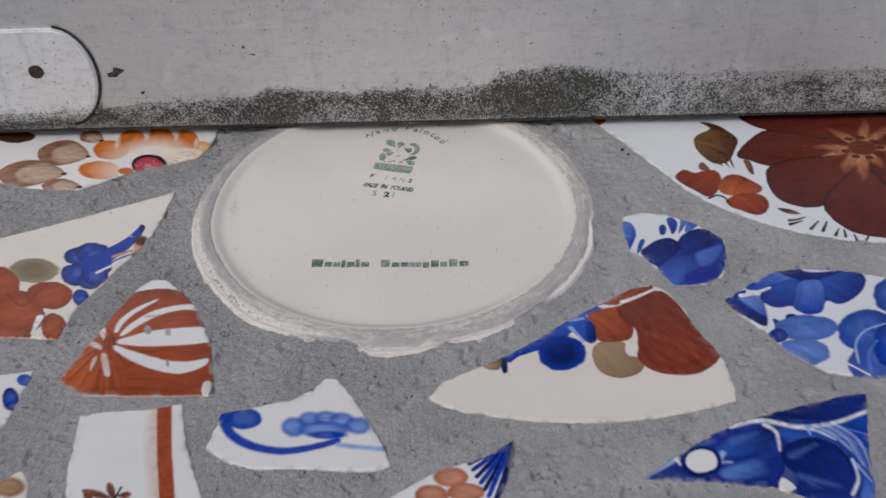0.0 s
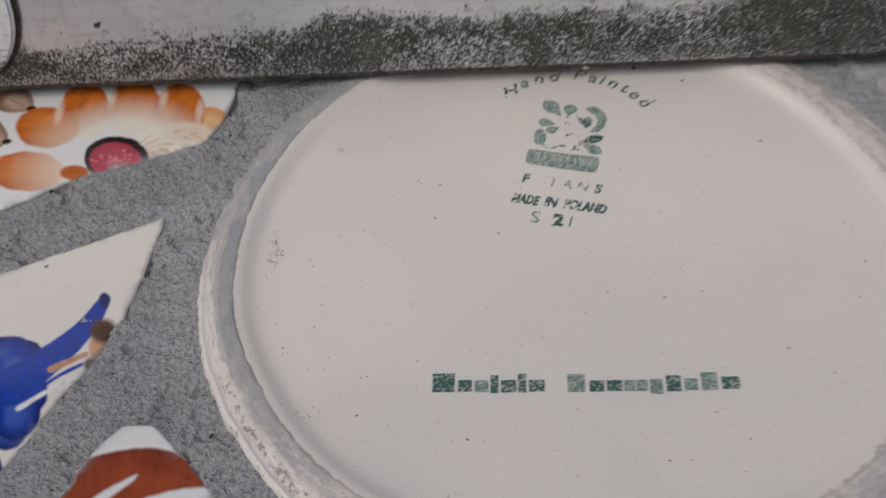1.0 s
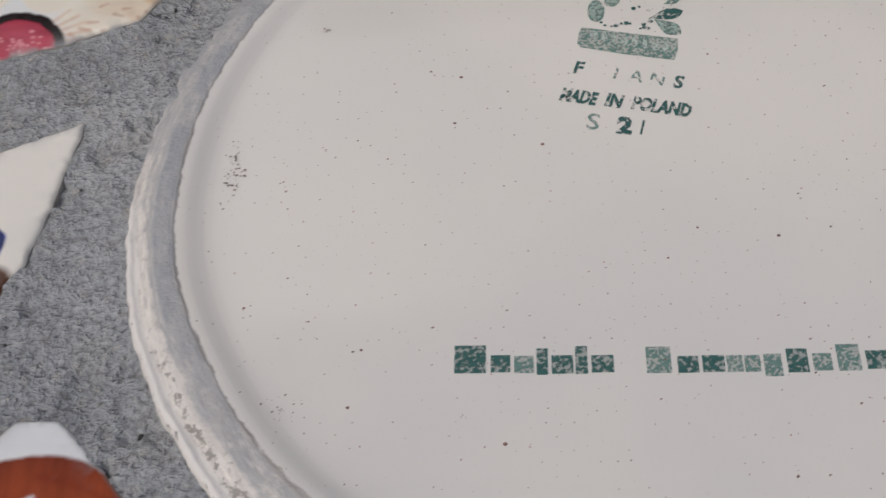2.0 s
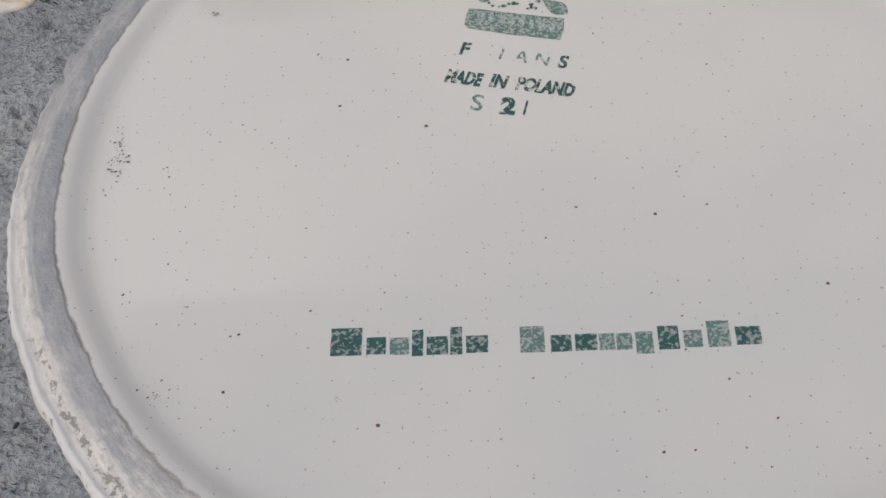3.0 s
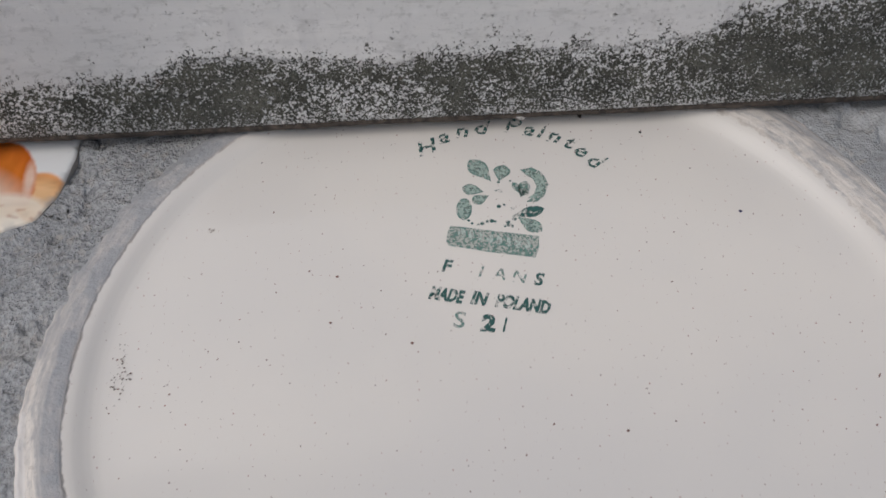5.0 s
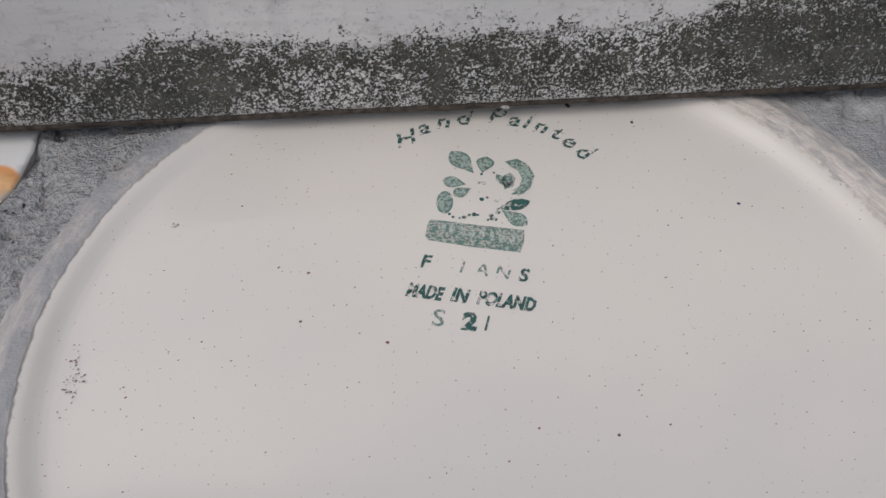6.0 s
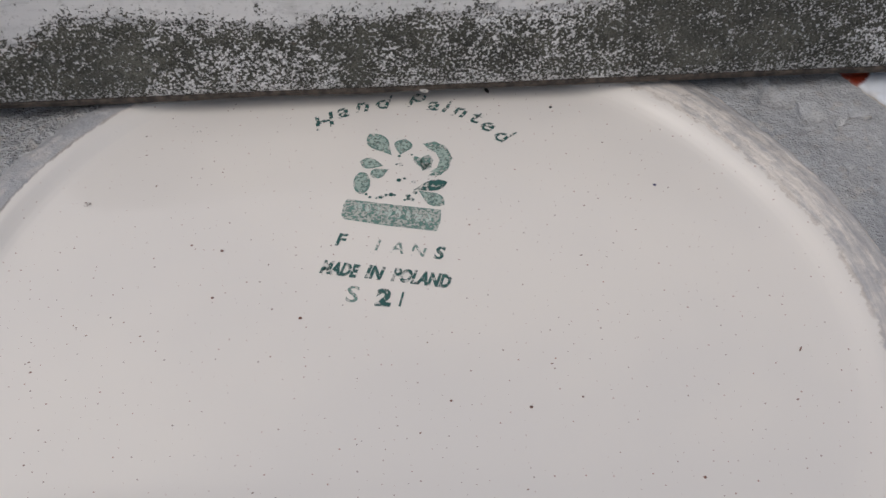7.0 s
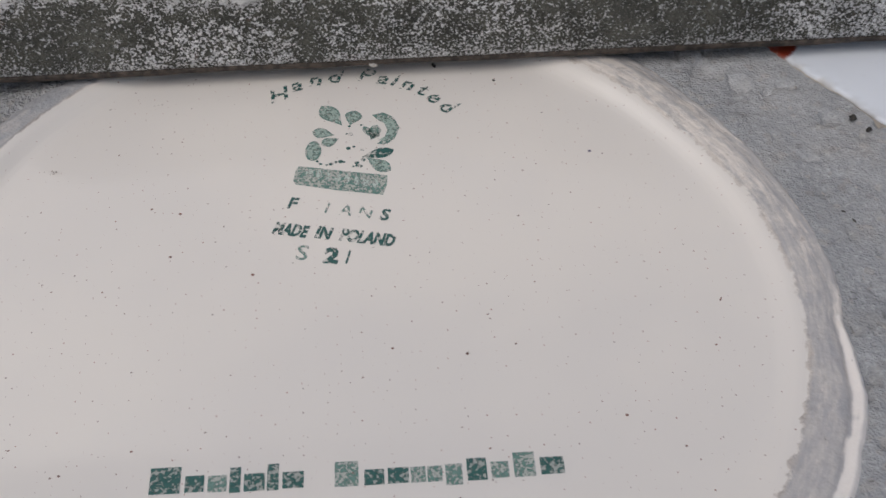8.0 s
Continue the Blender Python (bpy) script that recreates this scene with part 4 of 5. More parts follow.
def paint_blue_garland(c):
    c.stroke([(-42.6, -93.1), (-39.5, -99.4), (-33.1, -103.8), (-24.6, -105.6), (-16.5, -104.2), (-10.0, -101.8)], 3.2, lin(40, 70, 172), 2.2, edge=0.7)
    c.stroke([(-9.4, -103.2), (-3.1, -104.1), (3.6, -104.8)], 1.6, SKY, edge=0.8)
    c.ell(-36.7, -93.8, 5.1, 0.0, -0.6, 4.2, MIDBLUE, rim=BLUE, streak=0.3, edge=0.7)
    c.ell(-41.8, -93.8, 2.1, 0.0, -0.6, 3.9, BLUE, edge=0.9)
    for s in ((-22.3, -96.9, 3.4, 0.0, -0.4, 3.6), (-18.1, -94.0, 3.4, 0.0, -0.3, 2.8), (-13.6, -93.5, 3.6, 0.0, -0.2, 2.5), (-9.3, -94.3, 3.4, 0.0, -0.2, 2.8), (-4.7, -96.2, 3.6, 0.0, -0.2, 3.1), (-14.0, -97.8, 7.3, 0.1, -0.3, 2.8)):
        c.ell(*s, lin(92, 132, 206), rim=lin(26, 72, 178), streak=0.6, edge=1.3, strength=0.92)
    c.ell(-12.8, -99.8, 5.2, 0.0, -0.1, 1.4, BLUE, edge=1.2)


def paint_brown_smudge(c):
    c.ell(-95.7, -118.4, 4.6, 0.0, -1.0, 3.3, lin(176, 142, 106), rim=lin(130, 92, 62), streak=0.5, edge=1.2)


def paint_tail(c):
    for s in ((21.2, -114.1, 4.6, 0.0, -0.1, 3.3), (25.3, -119.1, 5.0, 0.0, -0.0, 3.0), (16.4, -120.4, 4.4, 0.0, -0.1, 3.7)):
        c.ell(*s, lin(200, 140, 112), rim=lin(170, 92, 62), streak=0.5, edge=0.7)
    for k in range(7):
        u = k / 6
        c.stroke([(37.7, -101.5), (25.1, -107.3) if k == 0 else (lambda a, b: (a[0] + (b[0] - a[0]) * u, a[1] + (b[1] - a[1]) * u))((25.1, -107.3), (31.2, -120.3))], 1.6, NAVY if k % 2 else BLUE, 1.3, streak=0.8)
    c.stroke([(38.0, -100.8), (37.1, -108.8), (33.7, -121.5)], 2.6, NAVY)


def paint_brown_and_blue(c):
    c.blob([(35.4, -69.5), (37.4, -67.4), (46.7, -60.9), (53.7, -54.7), (60.8, -49.7), (65.7, -46.7), (64.7, -51.0), (60.6, -51.9), (63.5, -56.0), (63.0, -62.6), (60.2, -63.2), (56.4, -58.8), (53.2, -63.2), (46.5, -66.4), (40.2, -69.4), (37.3, -72.0)], lin(46, 92, 186), BLUE, axis=((59.9, -51.2), (48.9, -62.7)), streak=0.5)
    c.blob([(34.7, -69.3), (36.6, -70.3), (36.7, -75.8), (35.1, -75.3)], NAVY)
    c.blob([(60.4, -54.9), (63.3, -55.9), (63.1, -62.4), (60.6, -63.2)], NAVY, BLUE, axis=((63.1, -58.5), (59.4, -58.5)), edge=0.8)
    c.ell(52.7, -67.7, 7.0, 0.1, 0.4, 7.2, NAVY, rim=BLUE, streak=0.3, edge=0.6)
    c.blob([(47.3, -65.8), (51.9, -61.2), (55.5, -61.6), (53.0, -67.7)], DEEP, edge=2.0, pool=0.0, strength=0.6)
    c.stroke([(55.7, -57.1), (57.5, -59.8), (59.3, -63.0)], 1.4, SKY, 0.7)
    c.stroke([(55.8, -53.8), (59.8, -53.1)], 1.5, SKY, 0.8)
    c.blob([(29.6, -73.0), (31.9, -70.4), (34.9, -69.7), (34.6, -74.3), (31.5, -74.7)], TAN, lin(120, 92, 68), axis=((31.2, -72.8), (34.8, -72.8)))
    c.blob([(61.7, -66.1), (65.0, -62.7), (71.2, -63.3), (71.3, -67.5), (73.2, -68.9), (76.4, -70.8), (74.7, -75.4), (69.5, -77.7), (64.6, -76.4), (62.0, -72.6)], TAN, lin(146, 118, 92), axis=((63.4, -64.6), (72.4, -76.1)), streak=0.2)
    c.blob([(61.0, -51.7), (66.1, -48.8), (72.2, -48.1), (74.6, -53.2), (73.5, -61.4), (68.3, -63.1), (63.6, -62.4), (63.1, -56.4)], lin(166, 80, 46), lin(136, 60, 38), axis=((63.6, -52.2), (72.5, -60.4)), streak=0.5)
    c.blob([(65.4, -46.0), (72.8, -41.3), (79.4, -37.7), (81.9, -38.1), (81.0, -40.7), (72.4, -45.9), (69.2, -47.5)], lin(152, 74, 48), BROWN, axis=((66.4, -45.8), (80.8, -39.0)), streak=0.5)
    c.blob([(71.2, -47.4), (82.1, -40.6), (87.8, -44.5), (92.7, -55.6), (97.4, -61.1), (98.4, -69.1), (92.5, -75.1), (85.2, -76.5), (78.3, -74.7), (74.5, -69.6), (75.1, -62.4), (74.7, -57.3), (71.0, -52.7)], lin(118, 52, 36), lin(140, 62, 42), axis=((76.0, -47.8), (92.9, -72.1)), streak=0.45)
    c.stroke([(76.4, -65.4), (79.4, -71.3), (85.6, -73.1), (93.2, -70.1)], 2.2, lin(108, 44, 30), 1.2, edge=2.4, strength=0.6)
    c.stroke([(70.7, -47.9), (71.1, -52.2), (73.7, -56.3)], 1.2, lin(108, 44, 30), 0.6, edge=1.0, strength=0.7)
    c.stroke([(78.5, -59.3), (85.5, -62.3), (92.4, -65.2)], 1.6, lin(154, 80, 56), 0.8, edge=1.8, strength=0.5)
    c.ell(73.1, -65.6, 1.9, 0.0, 0.3, 3.4, CREAM, streak=0.05, edge=0.5)
    c.stroke([(72.0, -45.9), (76.4, -43.7), (81.5, -40.6)], 1.5, WHITE, 0.9)
    c.stroke([(65.1, -47.8), (69.2, -47.7)], 0.9, WHITE)


def paint_blue_round(c):
    c.blob([(84.4, -29.5), (88.6, -22.8), (93.0, -15.9), (99.4, -10.6), (105.1, -12.6), (106.8, -17.4), (107.3, -23.7), (104.7, -31.3), (100.6, -36.0), (93.5, -37.9), (87.4, -38.7)], BLUE, DEEP, axis=((86.9, -37.0), (103.8, -14.2)), streak=0.5)
    c.blob([(74.6, -7.1), (77.9, -7.7), (79.3, -12.3), (78.0, -17.7), (76.1, -21.4), (74.2, -19.0), (73.6, -12.4)], PALEBLUE, BLUE, axis=((74.6, -9.1), (78.1, -16.6)))
    c.blob([(78.6, -22.7), (80.1, -16.6), (81.8, -16.2), (81.0, -19.2), (79.2, -23.1)], MIDBLUE)
    c.blob([(87.0, -9.8), (88.6, -8.5), (89.4, -10.6), (88.5, -13.5), (87.0, -13.7)], DEEP, MIDBLUE, axis=((86.8, -11.1), (89.3, -11.1)))
    c.blob([(89.8, -5.8), (91.9, -4.7), (93.2, -7.8), (92.5, -11.1), (90.9, -13.5), (90.2, -10.0)], MIDBLUE, DEEP, axis=((90.0, -5.6), (92.1, -12.2)))
    c.blob([(94.6, -4.8), (96.9, -5.3), (95.7, -8.9), (93.0, -13.0), (94.0, -8.3)], PALEBLUE, MIDBLUE, axis=((94.5, -5.0), (93.4, -12.7)))
    c.blob([(97.2, -5.8), (100.6, -7.3), (97.2, -11.7), (95.0, -12.1)], MIDBLUE, PALEBLUE, axis=((97.2, -5.8), (97.1, -11.7)))
    c.blob([(84.7, -29.5), (91.4, -23.3), (97.1, -21.7), (98.6, -25.8), (96.5, -30.9), (88.7, -38.9), (86.0, -36.0)], lin(64, 98, 190), DEEP, axis=((88.2, -37.9), (94.3, -21.7)), edge=0.9)
    c.blob([(97.3, -23.3), (101.4, -20.8), (106.3, -18.7), (104.8, -23.7), (101.9, -27.3), (98.1, -29.4)], PALEBLUE, MIDBLUE, axis=((98.2, -23.8), (103.8, -27.8)), edge=1.4, pool=0.0, strength=0.85)
    c.blob([(92.4, -33.5), (99.5, -29.1), (103.2, -32.3), (99.9, -36.0), (93.6, -37.3)], lin(26, 42, 144), edge=1.0, pool=0.0)
    c.blob([(92.6, -16.5), (95.6, -12.4), (99.4, -10.7), (103.4, -12.1), (104.7, -15.3), (103.1, -18.7), (98.6, -21.2), (93.5, -22.8)], DEEP, NAVY, axis=((92.9, -21.7), (102.7, -12.1)))
    c.blob([(79.7, -22.9), (82.8, -18.9), (86.3, -16.1), (90.2, -15.4), (92.5, -18.1), (92.3, -21.5), (88.3, -25.9), (84.3, -29.4)], NAVY, DEEP, axis=((89.4, -16.5), (82.6, -27.0)))


def paint_blue_right(c):
    c.blob([(114.6, -42.5), (118.7, -36.6), (126.9, -32.6), (135.7, -32.5), (145.5, -31.2), (147.6, -35.3), (143.9, -42.1), (137.7, -46.0), (133.6, -45.1), (131.2, -50.0), (126.4, -51.0), (122.9, -47.6), (118.5, -48.1), (115.2, -46.3)], DEEP, streak=0.4)
    c.blob([(102.1, -45.5), (104.9, -42.6), (110.0, -40.1), (110.2, -42.5), (112.6, -48.2), (114.7, -51.8), (113.6, -56.4), (108.6, -52.4)], NAVY, BLUE, axis=((104.9, -51.0), (109.9, -40.6)))
    c.blob([(107.5, -43.7), (114.2, -42.9), (114.9, -48.1), (114.4, -52.0), (110.6, -48.4)], lin(104, 138, 208), MIDBLUE, axis=((108.8, -43.5), (114.4, -50.9)), edge=0.7)
    c.blob([(110.1, -39.3), (114.3, -34.7), (120.3, -31.5), (126.4, -32.1), (125.0, -35.8), (117.9, -38.8), (113.6, -40.4)], BLUE, PALEBLUE, axis=((110.9, -38.7), (123.5, -32.6)), edge=0.6)
    c.blob([(133.7, -35.5), (140.0, -31.4), (145.9, -31.0), (147.9, -35.3), (144.2, -42.1), (137.6, -46.6), (134.4, -44.6), (133.5, -40.3)], MIDBLUE, DEEP, axis=((134.4, -35.5), (142.9, -42.2)))
    c.blob([(114.1, -42.7), (117.6, -38.6), (124.4, -35.1), (127.1, -35.7), (125.4, -42.3), (122.8, -46.7), (118.5, -48.3), (115.2, -46.4)], MIDBLUE, DEEP, axis=((122.0, -36.6), (116.7, -47.2)))
    c.blob([(126.9, -36.7), (133.7, -35.7), (133.3, -44.2), (131.3, -50.0), (126.4, -51.0), (123.1, -47.6), (125.2, -42.3)], PALEBLUE, BLUE, axis=((129.5, -36.5), (127.3, -49.8)))
    c.blob([(120.5, -30.3), (124.2, -29.1), (127.7, -28.6), (129.9, -31.4), (135.2, -31.8), (141.2, -30.8), (137.5, -33.7), (131.0, -35.5), (125.1, -34.6)], NAVY, DEEP, axis=((122.0, -29.6), (139.1, -32.4)))
    c.stroke([(108.5, -42.8), (112.4, -41.7), (117.7, -39.2)], 1.7, WHITE, 0.8)
    c.blob([(120.1, -51.8), (121.9, -50.8), (123.5, -51.7), (122.1, -53.8), (120.3, -54.1)], NAVY)
    c.blob([(116.1, -53.3), (117.5, -53.4), (118.0, -55.9), (116.6, -56.2)], DEEP)
    for q, k, t in (((125.4, -56.9, 9.4, 0.0, 1.1, 5.5), PALEBLUE, 0.2), ((122.4, -67.1, 7.7, 0.0, 1.1, 5.9), lin(96, 130, 206), -0.7), ((155.3, -42.1, 6.9, 0.0, 2.1, 8.3), MIDBLUE, 1.2), ((143.0, -57.9, 8.7, 0.0, 2.1, 9.0), MIDBLUE, 1.2), ((141.0, -71.3, 6.7, 0.0, 1.8, 7.6), lin(58, 92, 186), 1.0), ((151.1, -63.5, 7.7, 0.0, 2.8, 11.0), BLUE, 0.9)):
        c.ell(*q, k, rim=tuple(0.72 * v for v in k), streak=0.55, turn=t, edge=0.7)
    c.ell(116.5, -60.2, 2.9, 0.0, 0.5, 2.9, DEEP)
    c.stroke([(137.5, -71.3), (138.4, -63.5), (142.5, -57.9), (149.2, -54.8)], 0.8, SKY, 0.5)
    c.stroke([(140.3, -75.8), (141.0, -68.2), (144.9, -61.9)], 1.2, PALEBLUE, 0.6)
    c.stroke([(134.0, -71.3), (139.4, -76.1)], 0.7, WHITE)


def paint_blue_fish(c):
    c.ell(104.4, -110.8, 32.9, 0.3, 4.2, 24.5, DEEP, streak=0.6, power=4)
    c.blob([(79.4, -108.7), (85.7, -102.5), (95.9, -97.4), (106.2, -92.9), (110.2, -97.3), (110.5, -106.0), (107.2, -113.8), (97.9, -114.7), (86.1, -114.3)], lin(30, 52, 146), DEEP, axis=((92.7, -100.0), (93.4, -114.5)))
    c.blob([(91.6, -105.2), (97.0, -99.3), (105.7, -95.8), (109.3, -98.0), (105.6, -102.6), (98.3, -106.3)], lin(44, 84, 174), NAVY, axis=((94.0, -103.7), (107.4, -96.7)), edge=0.6)
    c.blob([(92.5, -111.2), (99.9, -107.9), (107.7, -106.0), (107.8, -110.2), (99.9, -113.8), (93.5, -113.9)], lin(84, 124, 200), DEEP, axis=((95.9, -109.7), (104.8, -112.0)), edge=1.6, pool=0.0)
    c.blob([(110.3, -96.3), (121.7, -96.6), (135.8, -90.7), (132.7, -108.2), (128.8, -107.0), (122.0, -99.7), (113.0, -102.3)], MIDBLUE, BLUE, axis=((113.7, -98.6), (132.4, -103.4)), streak=0.6, edge=0.6)
    c.blob([(109.8, -103.6), (117.3, -99.5), (124.3, -102.0), (127.3, -109.5), (128.1, -118.8), (120.8, -118.3), (114.5, -114.1), (109.8, -109.6)], NAVY, DEEP, axis=((114.9, -102.3), (125.1, -115.4)))
    c.blob([(127.9, -107.0), (133.4, -107.0), (129.8, -122.2), (126.8, -119.9), (129.0, -114.2)], BLUE, PALEBLUE, axis=((128.2, -109.4), (129.7, -118.8)), streak=0.7)
    c.blob([(104.8, -92.5), (119.7, -87.3), (138.1, -82.3), (135.7, -89.2), (126.3, -92.9), (115.7, -93.0)], NAVY, DEEP, axis=((108.4, -90.9), (135.9, -84.2)))
    c.stroke([(97.3, -95.7), (106.0, -93.5), (116.1, -96.0), (126.0, -94.2), (136.7, -89.2)], 1.7, COOL, 1.0, edge=0.8, streak=0.5)
    c.stroke([(106.7, -95.1), (109.3, -98.0), (109.1, -104.2)], 1.4, COOL, 0.4, edge=0.8)
    c.stroke([(116.6, -95.8), (120.6, -97.2), (124.7, -100.3)], 1.5, COOL, 0.3, edge=0.8)
    c.stroke([(121.7, -96.6), (126.0, -98.7), (132.4, -103.4)], 1.2, PALEBLUE, 0.6, edge=0.6)
    c.stroke([(118.0, -96.0), (118.4, -98.8)], 1.4, SKY, 0.3)
    c.stroke([(125.7, -95.4), (134.4, -98.6)], 0.9, PALEBLUE, 0.5)
    c.stroke([(127.7, -107.1), (127.8, -113.6), (125.2, -118.8)], 0.5, COOL, 0.9, edge=0.7)
    c.stroke([(128.4, -108.8), (131.1, -114.7)], 0.8, SKY, 0.4, edge=0.7)
    for k in range(9):
        u = k / 8
        c.stroke([(118 + 7 * u, -95.6 + 1.5 * u), (122 + 9 * u, -97.5 - 3.5 * u), (127 + 5 * u, -101 - 13 * u)], 0.9, (SKY, PALEBLUE, COOL)[k % 3], 0.3, edge=0.8, strength=0.5)
    for x0, y0, x1, y1 in ((84, -104, 92, -101), (94, -112, 103, -109), (97, -101, 104, -98), (113, -113, 122, -116), (112, -106, 119, -102)):
        c.stroke([(x0, y0), (x1, y1)], 2.0, lin(92, 130, 204), 0.6, edge=1.8, strength=0.45)
    c.blob([(108.0, -113.4), (111.2, -116.9), (106.6, -118.1)], WHITE, streak=0.05, pool=0.0)
    c.stroke([(71.9, -114.1), (77.4, -110.1), (81.5, -106.9)], 0.7, SKY, 1.6, edge=0.6)
    c.stroke([(93.8, -105.2), (92.7, -108.0), (95.7, -108.3)], 1.8, SKY, 0.6, edge=0.8)
    c.stroke([(80.6, -106.0), (82.1, -109.3)], 1.8, WHITE, 0.5, edge=0.6)
    c.ell(87.8, -108.1, 5.4, 0.0, 0.7, 5.3, NAVY)
    c.ell(87.8, -108.0, 4.2, 0.0, 0.5, 3.9, WHITE, edge=0.4, streak=0.05)


def paint_maroon_flower(c):
    c.ell(71.1, 52.3, 3.6, -0.1, 1.0, 4.2, lin(142, 56, 36), streak=0.3)
    c.blob([(108.0, 50.0), (112.8, 48.7), (116.7, 45.5), (119.9, 40.3), (119.1, 35.5), (116.1, 28.3), (113.5, 25.2), (109.7, 25.2), (106.3, 29.5), (104.3, 35.6), (105.5, 41.5), (111.3, 46.2)], lin(112, 80, 50), lin(72, 46, 32), axis=((106.2, 38.2), (117.1, 33.1)), streak=0.8)
    c.blob([(108.2, 50.3), (113.2, 49.0), (116.8, 45.2), (112.8, 45.7)], DARKBROWN)
    c.stroke([(111.1, 26.7), (111.5, 25.2), (112.4, 23.7)], 1.5, lin(84, 56, 38), 0.3)
    c.stroke([(113.2, 28.0), (113.9, 25.2), (114.8, 22.8)], 1.5, lin(96, 64, 42), 0.3)
    c.stroke([(115.3, 29.3), (115.8, 25.5), (116.2, 22.3)], 1.2, lin(84, 56, 38), 0.3)
    c.blob([(120.1, 27.3), (122.4, 26.3), (122.4, 18.9), (120.8, 21.1)], lin(120, 84, 58), lin(72, 46, 34), axis=((120.6, 26.8), (122.4, 19.4)), streak=0.7)
    c.blob([(95.5, 17.7), (98.7, 21.6), (102.5, 19.7), (105.3, 21.0), (109.3, 21.2), (111.1, 17.3), (109.4, 10.6), (105.4, 6.1), (101.4, 9.4), (96.8, 14.1)], lin(142, 58, 36), lin(116, 46, 32), axis=((108.8, 19.3), (100.0, 9.6)))
    c.blob([(104.1, 23.4), (105.6, 25.9), (107.2, 23.7), (107.7, 21.2), (104.6, 21.4)], lin(126, 78, 62))
    c.blob([(110.0, 14.2), (113.1, 18.1), (117.1, 18.6), (121.7, 14.8), (124.0, 11.5), (122.1, 8.4), (114.3, 6.7), (109.5, 9.0)], lin(178, 92, 46), lin(128, 52, 32), axis=((112.4, 8.5), (116.2, 18.1)), streak=0.6)
    c.blob([(110.7, 4.3), (116.0, 8.1), (122.0, 7.9), (124.7, 4.0), (123.4, -1.4), (119.8, -3.7), (114.5, -0.9), (111.9, 0.8)], lin(150, 64, 38), lin(124, 50, 32), axis=((115.7, 6.2), (121.6, -1.7)), streak=0.5)
    c.stroke([(105.3, 5.5), (108.5, 7.1), (111.1, 5.0), (112.2, 0.8)], 0.9, BLACK, 0.6)
    c.blob([(126.9, 0.1), (131.2, -0.5), (134.2, -3.0), (130.0, -2.8)], DARKBROWN, lin(130, 90, 74), axis=((127.6, -0.5), (133.7, -2.7)))
    c.stroke([(129.9, -6.3), (132.3, -5.9), (135.3, -4.5)], 1.3, BLACK, 0.5)
    c.stroke([(129.7, -8.3), (134.0, -6.5)], 1.3, BLACK, 0.5)
    c.stroke([(135.9, -10.7), (139.2, -6.5)], 1.2, BLACK, 0.5)
    c.stroke([(139.6, -11.7), (141.8, -6.9)], 1.2, BLACK, 0.5)
    c.stroke([(143.2, -13.8), (144.9, -10.4)], 1.2, BLACK, 0.5)
    c.stroke([(146.3, -14.4), (146.5, -10.8)], 1.2, BLACK, 0.5)
    c.stroke([(149.5, -16.5), (149.2, -13.3)], 1.2, BLACK, 0.5)
    c.stroke([(151.5, -17.8), (154.0, -13.5)], 1.2, BLACK, 0.5)
    c.blob([(122.5, 55.1), (125.3, 49.6), (131.6, 45.3), (143.4, 41.4), (155.5, 39.7), (163.9, 38.7), (176.0, 46.8), (192.5, 72.2), (170.4, 90.2), (134.2, 77.7), (123.5, 63.0)], lin(90, 38, 31), lin(103, 44, 35), axis=((129.2, 49.1), (160.9, 49.3)), line=0.4, streak=0.25, turn=0.2)
    c.blob([(162.6, 33.5), (175.3, 44.1), (188.7, 41.5), (185.8, 26.1), (174.4, 17.4), (163.9, 23.4)], lin(90, 38, 31), lin(103, 44, 35), axis=((164.9, 33.5), (186.5, 33.7)), line=0.4, streak=0.25)
    c.blob([(156.4, 17.3), (162.7, 24.7), (172.3, 21.1), (178.0, 9.1), (170.0, -9.0), (158.9, -13.5), (154.0, -4.8)], lin(90, 38, 31), lin(103, 44, 35), axis=((161.8, 21.0), (170.4, -2.4)), line=0.4, streak=0.25)
    c.blob([(118.6, 29.6), (122.2, 36.3), (129.9, 44.2), (136.1, 44.0), (147.2, 40.9), (155.5, 38.0), (159.1, 34.8), (154.4, 32.8), (144.7, 28.8), (132.4, 24.7), (127.8, 24.1), (122.2, 27.3)], lin(90, 38, 31), lin(103, 44, 35), axis=((122.0, 30.6), (154.7, 36.0)), line=0.4, streak=0.25)
    c.blob([(126.6, 16.8), (128.7, 23.1), (136.8, 27.4), (145.4, 28.8), (153.8, 30.2), (159.8, 31.6), (159.2, 25.9), (152.4, 16.0), (145.6, 8.8), (143.0, 2.3), (136.6, 0.9), (129.9, 3.8), (127.1, 9.1)], lin(90, 38, 31), lin(103, 44, 35), axis=((128.3, 14.6), (153.0, 28.3)), line=0.4, streak=0.25)
    c.blob([(142.8, 1.0), (145.2, 7.7), (151.9, 15.4), (160.0, 25.9), (163.5, 18.5), (167.2, 4.4), (162.4, -13.4), (151.3, -13.0), (146.0, -8.4), (143.6, -3.5)], lin(90, 38, 31), lin(103, 44, 35), axis=((145.7, -0.4), (159.7, 18.5)), line=0.4, streak=0.25)
    core = (162.5, 34.5)
    c.ell(*core, 11, 0, 0, 10, lin(98, 42, 34), streak=0.3)
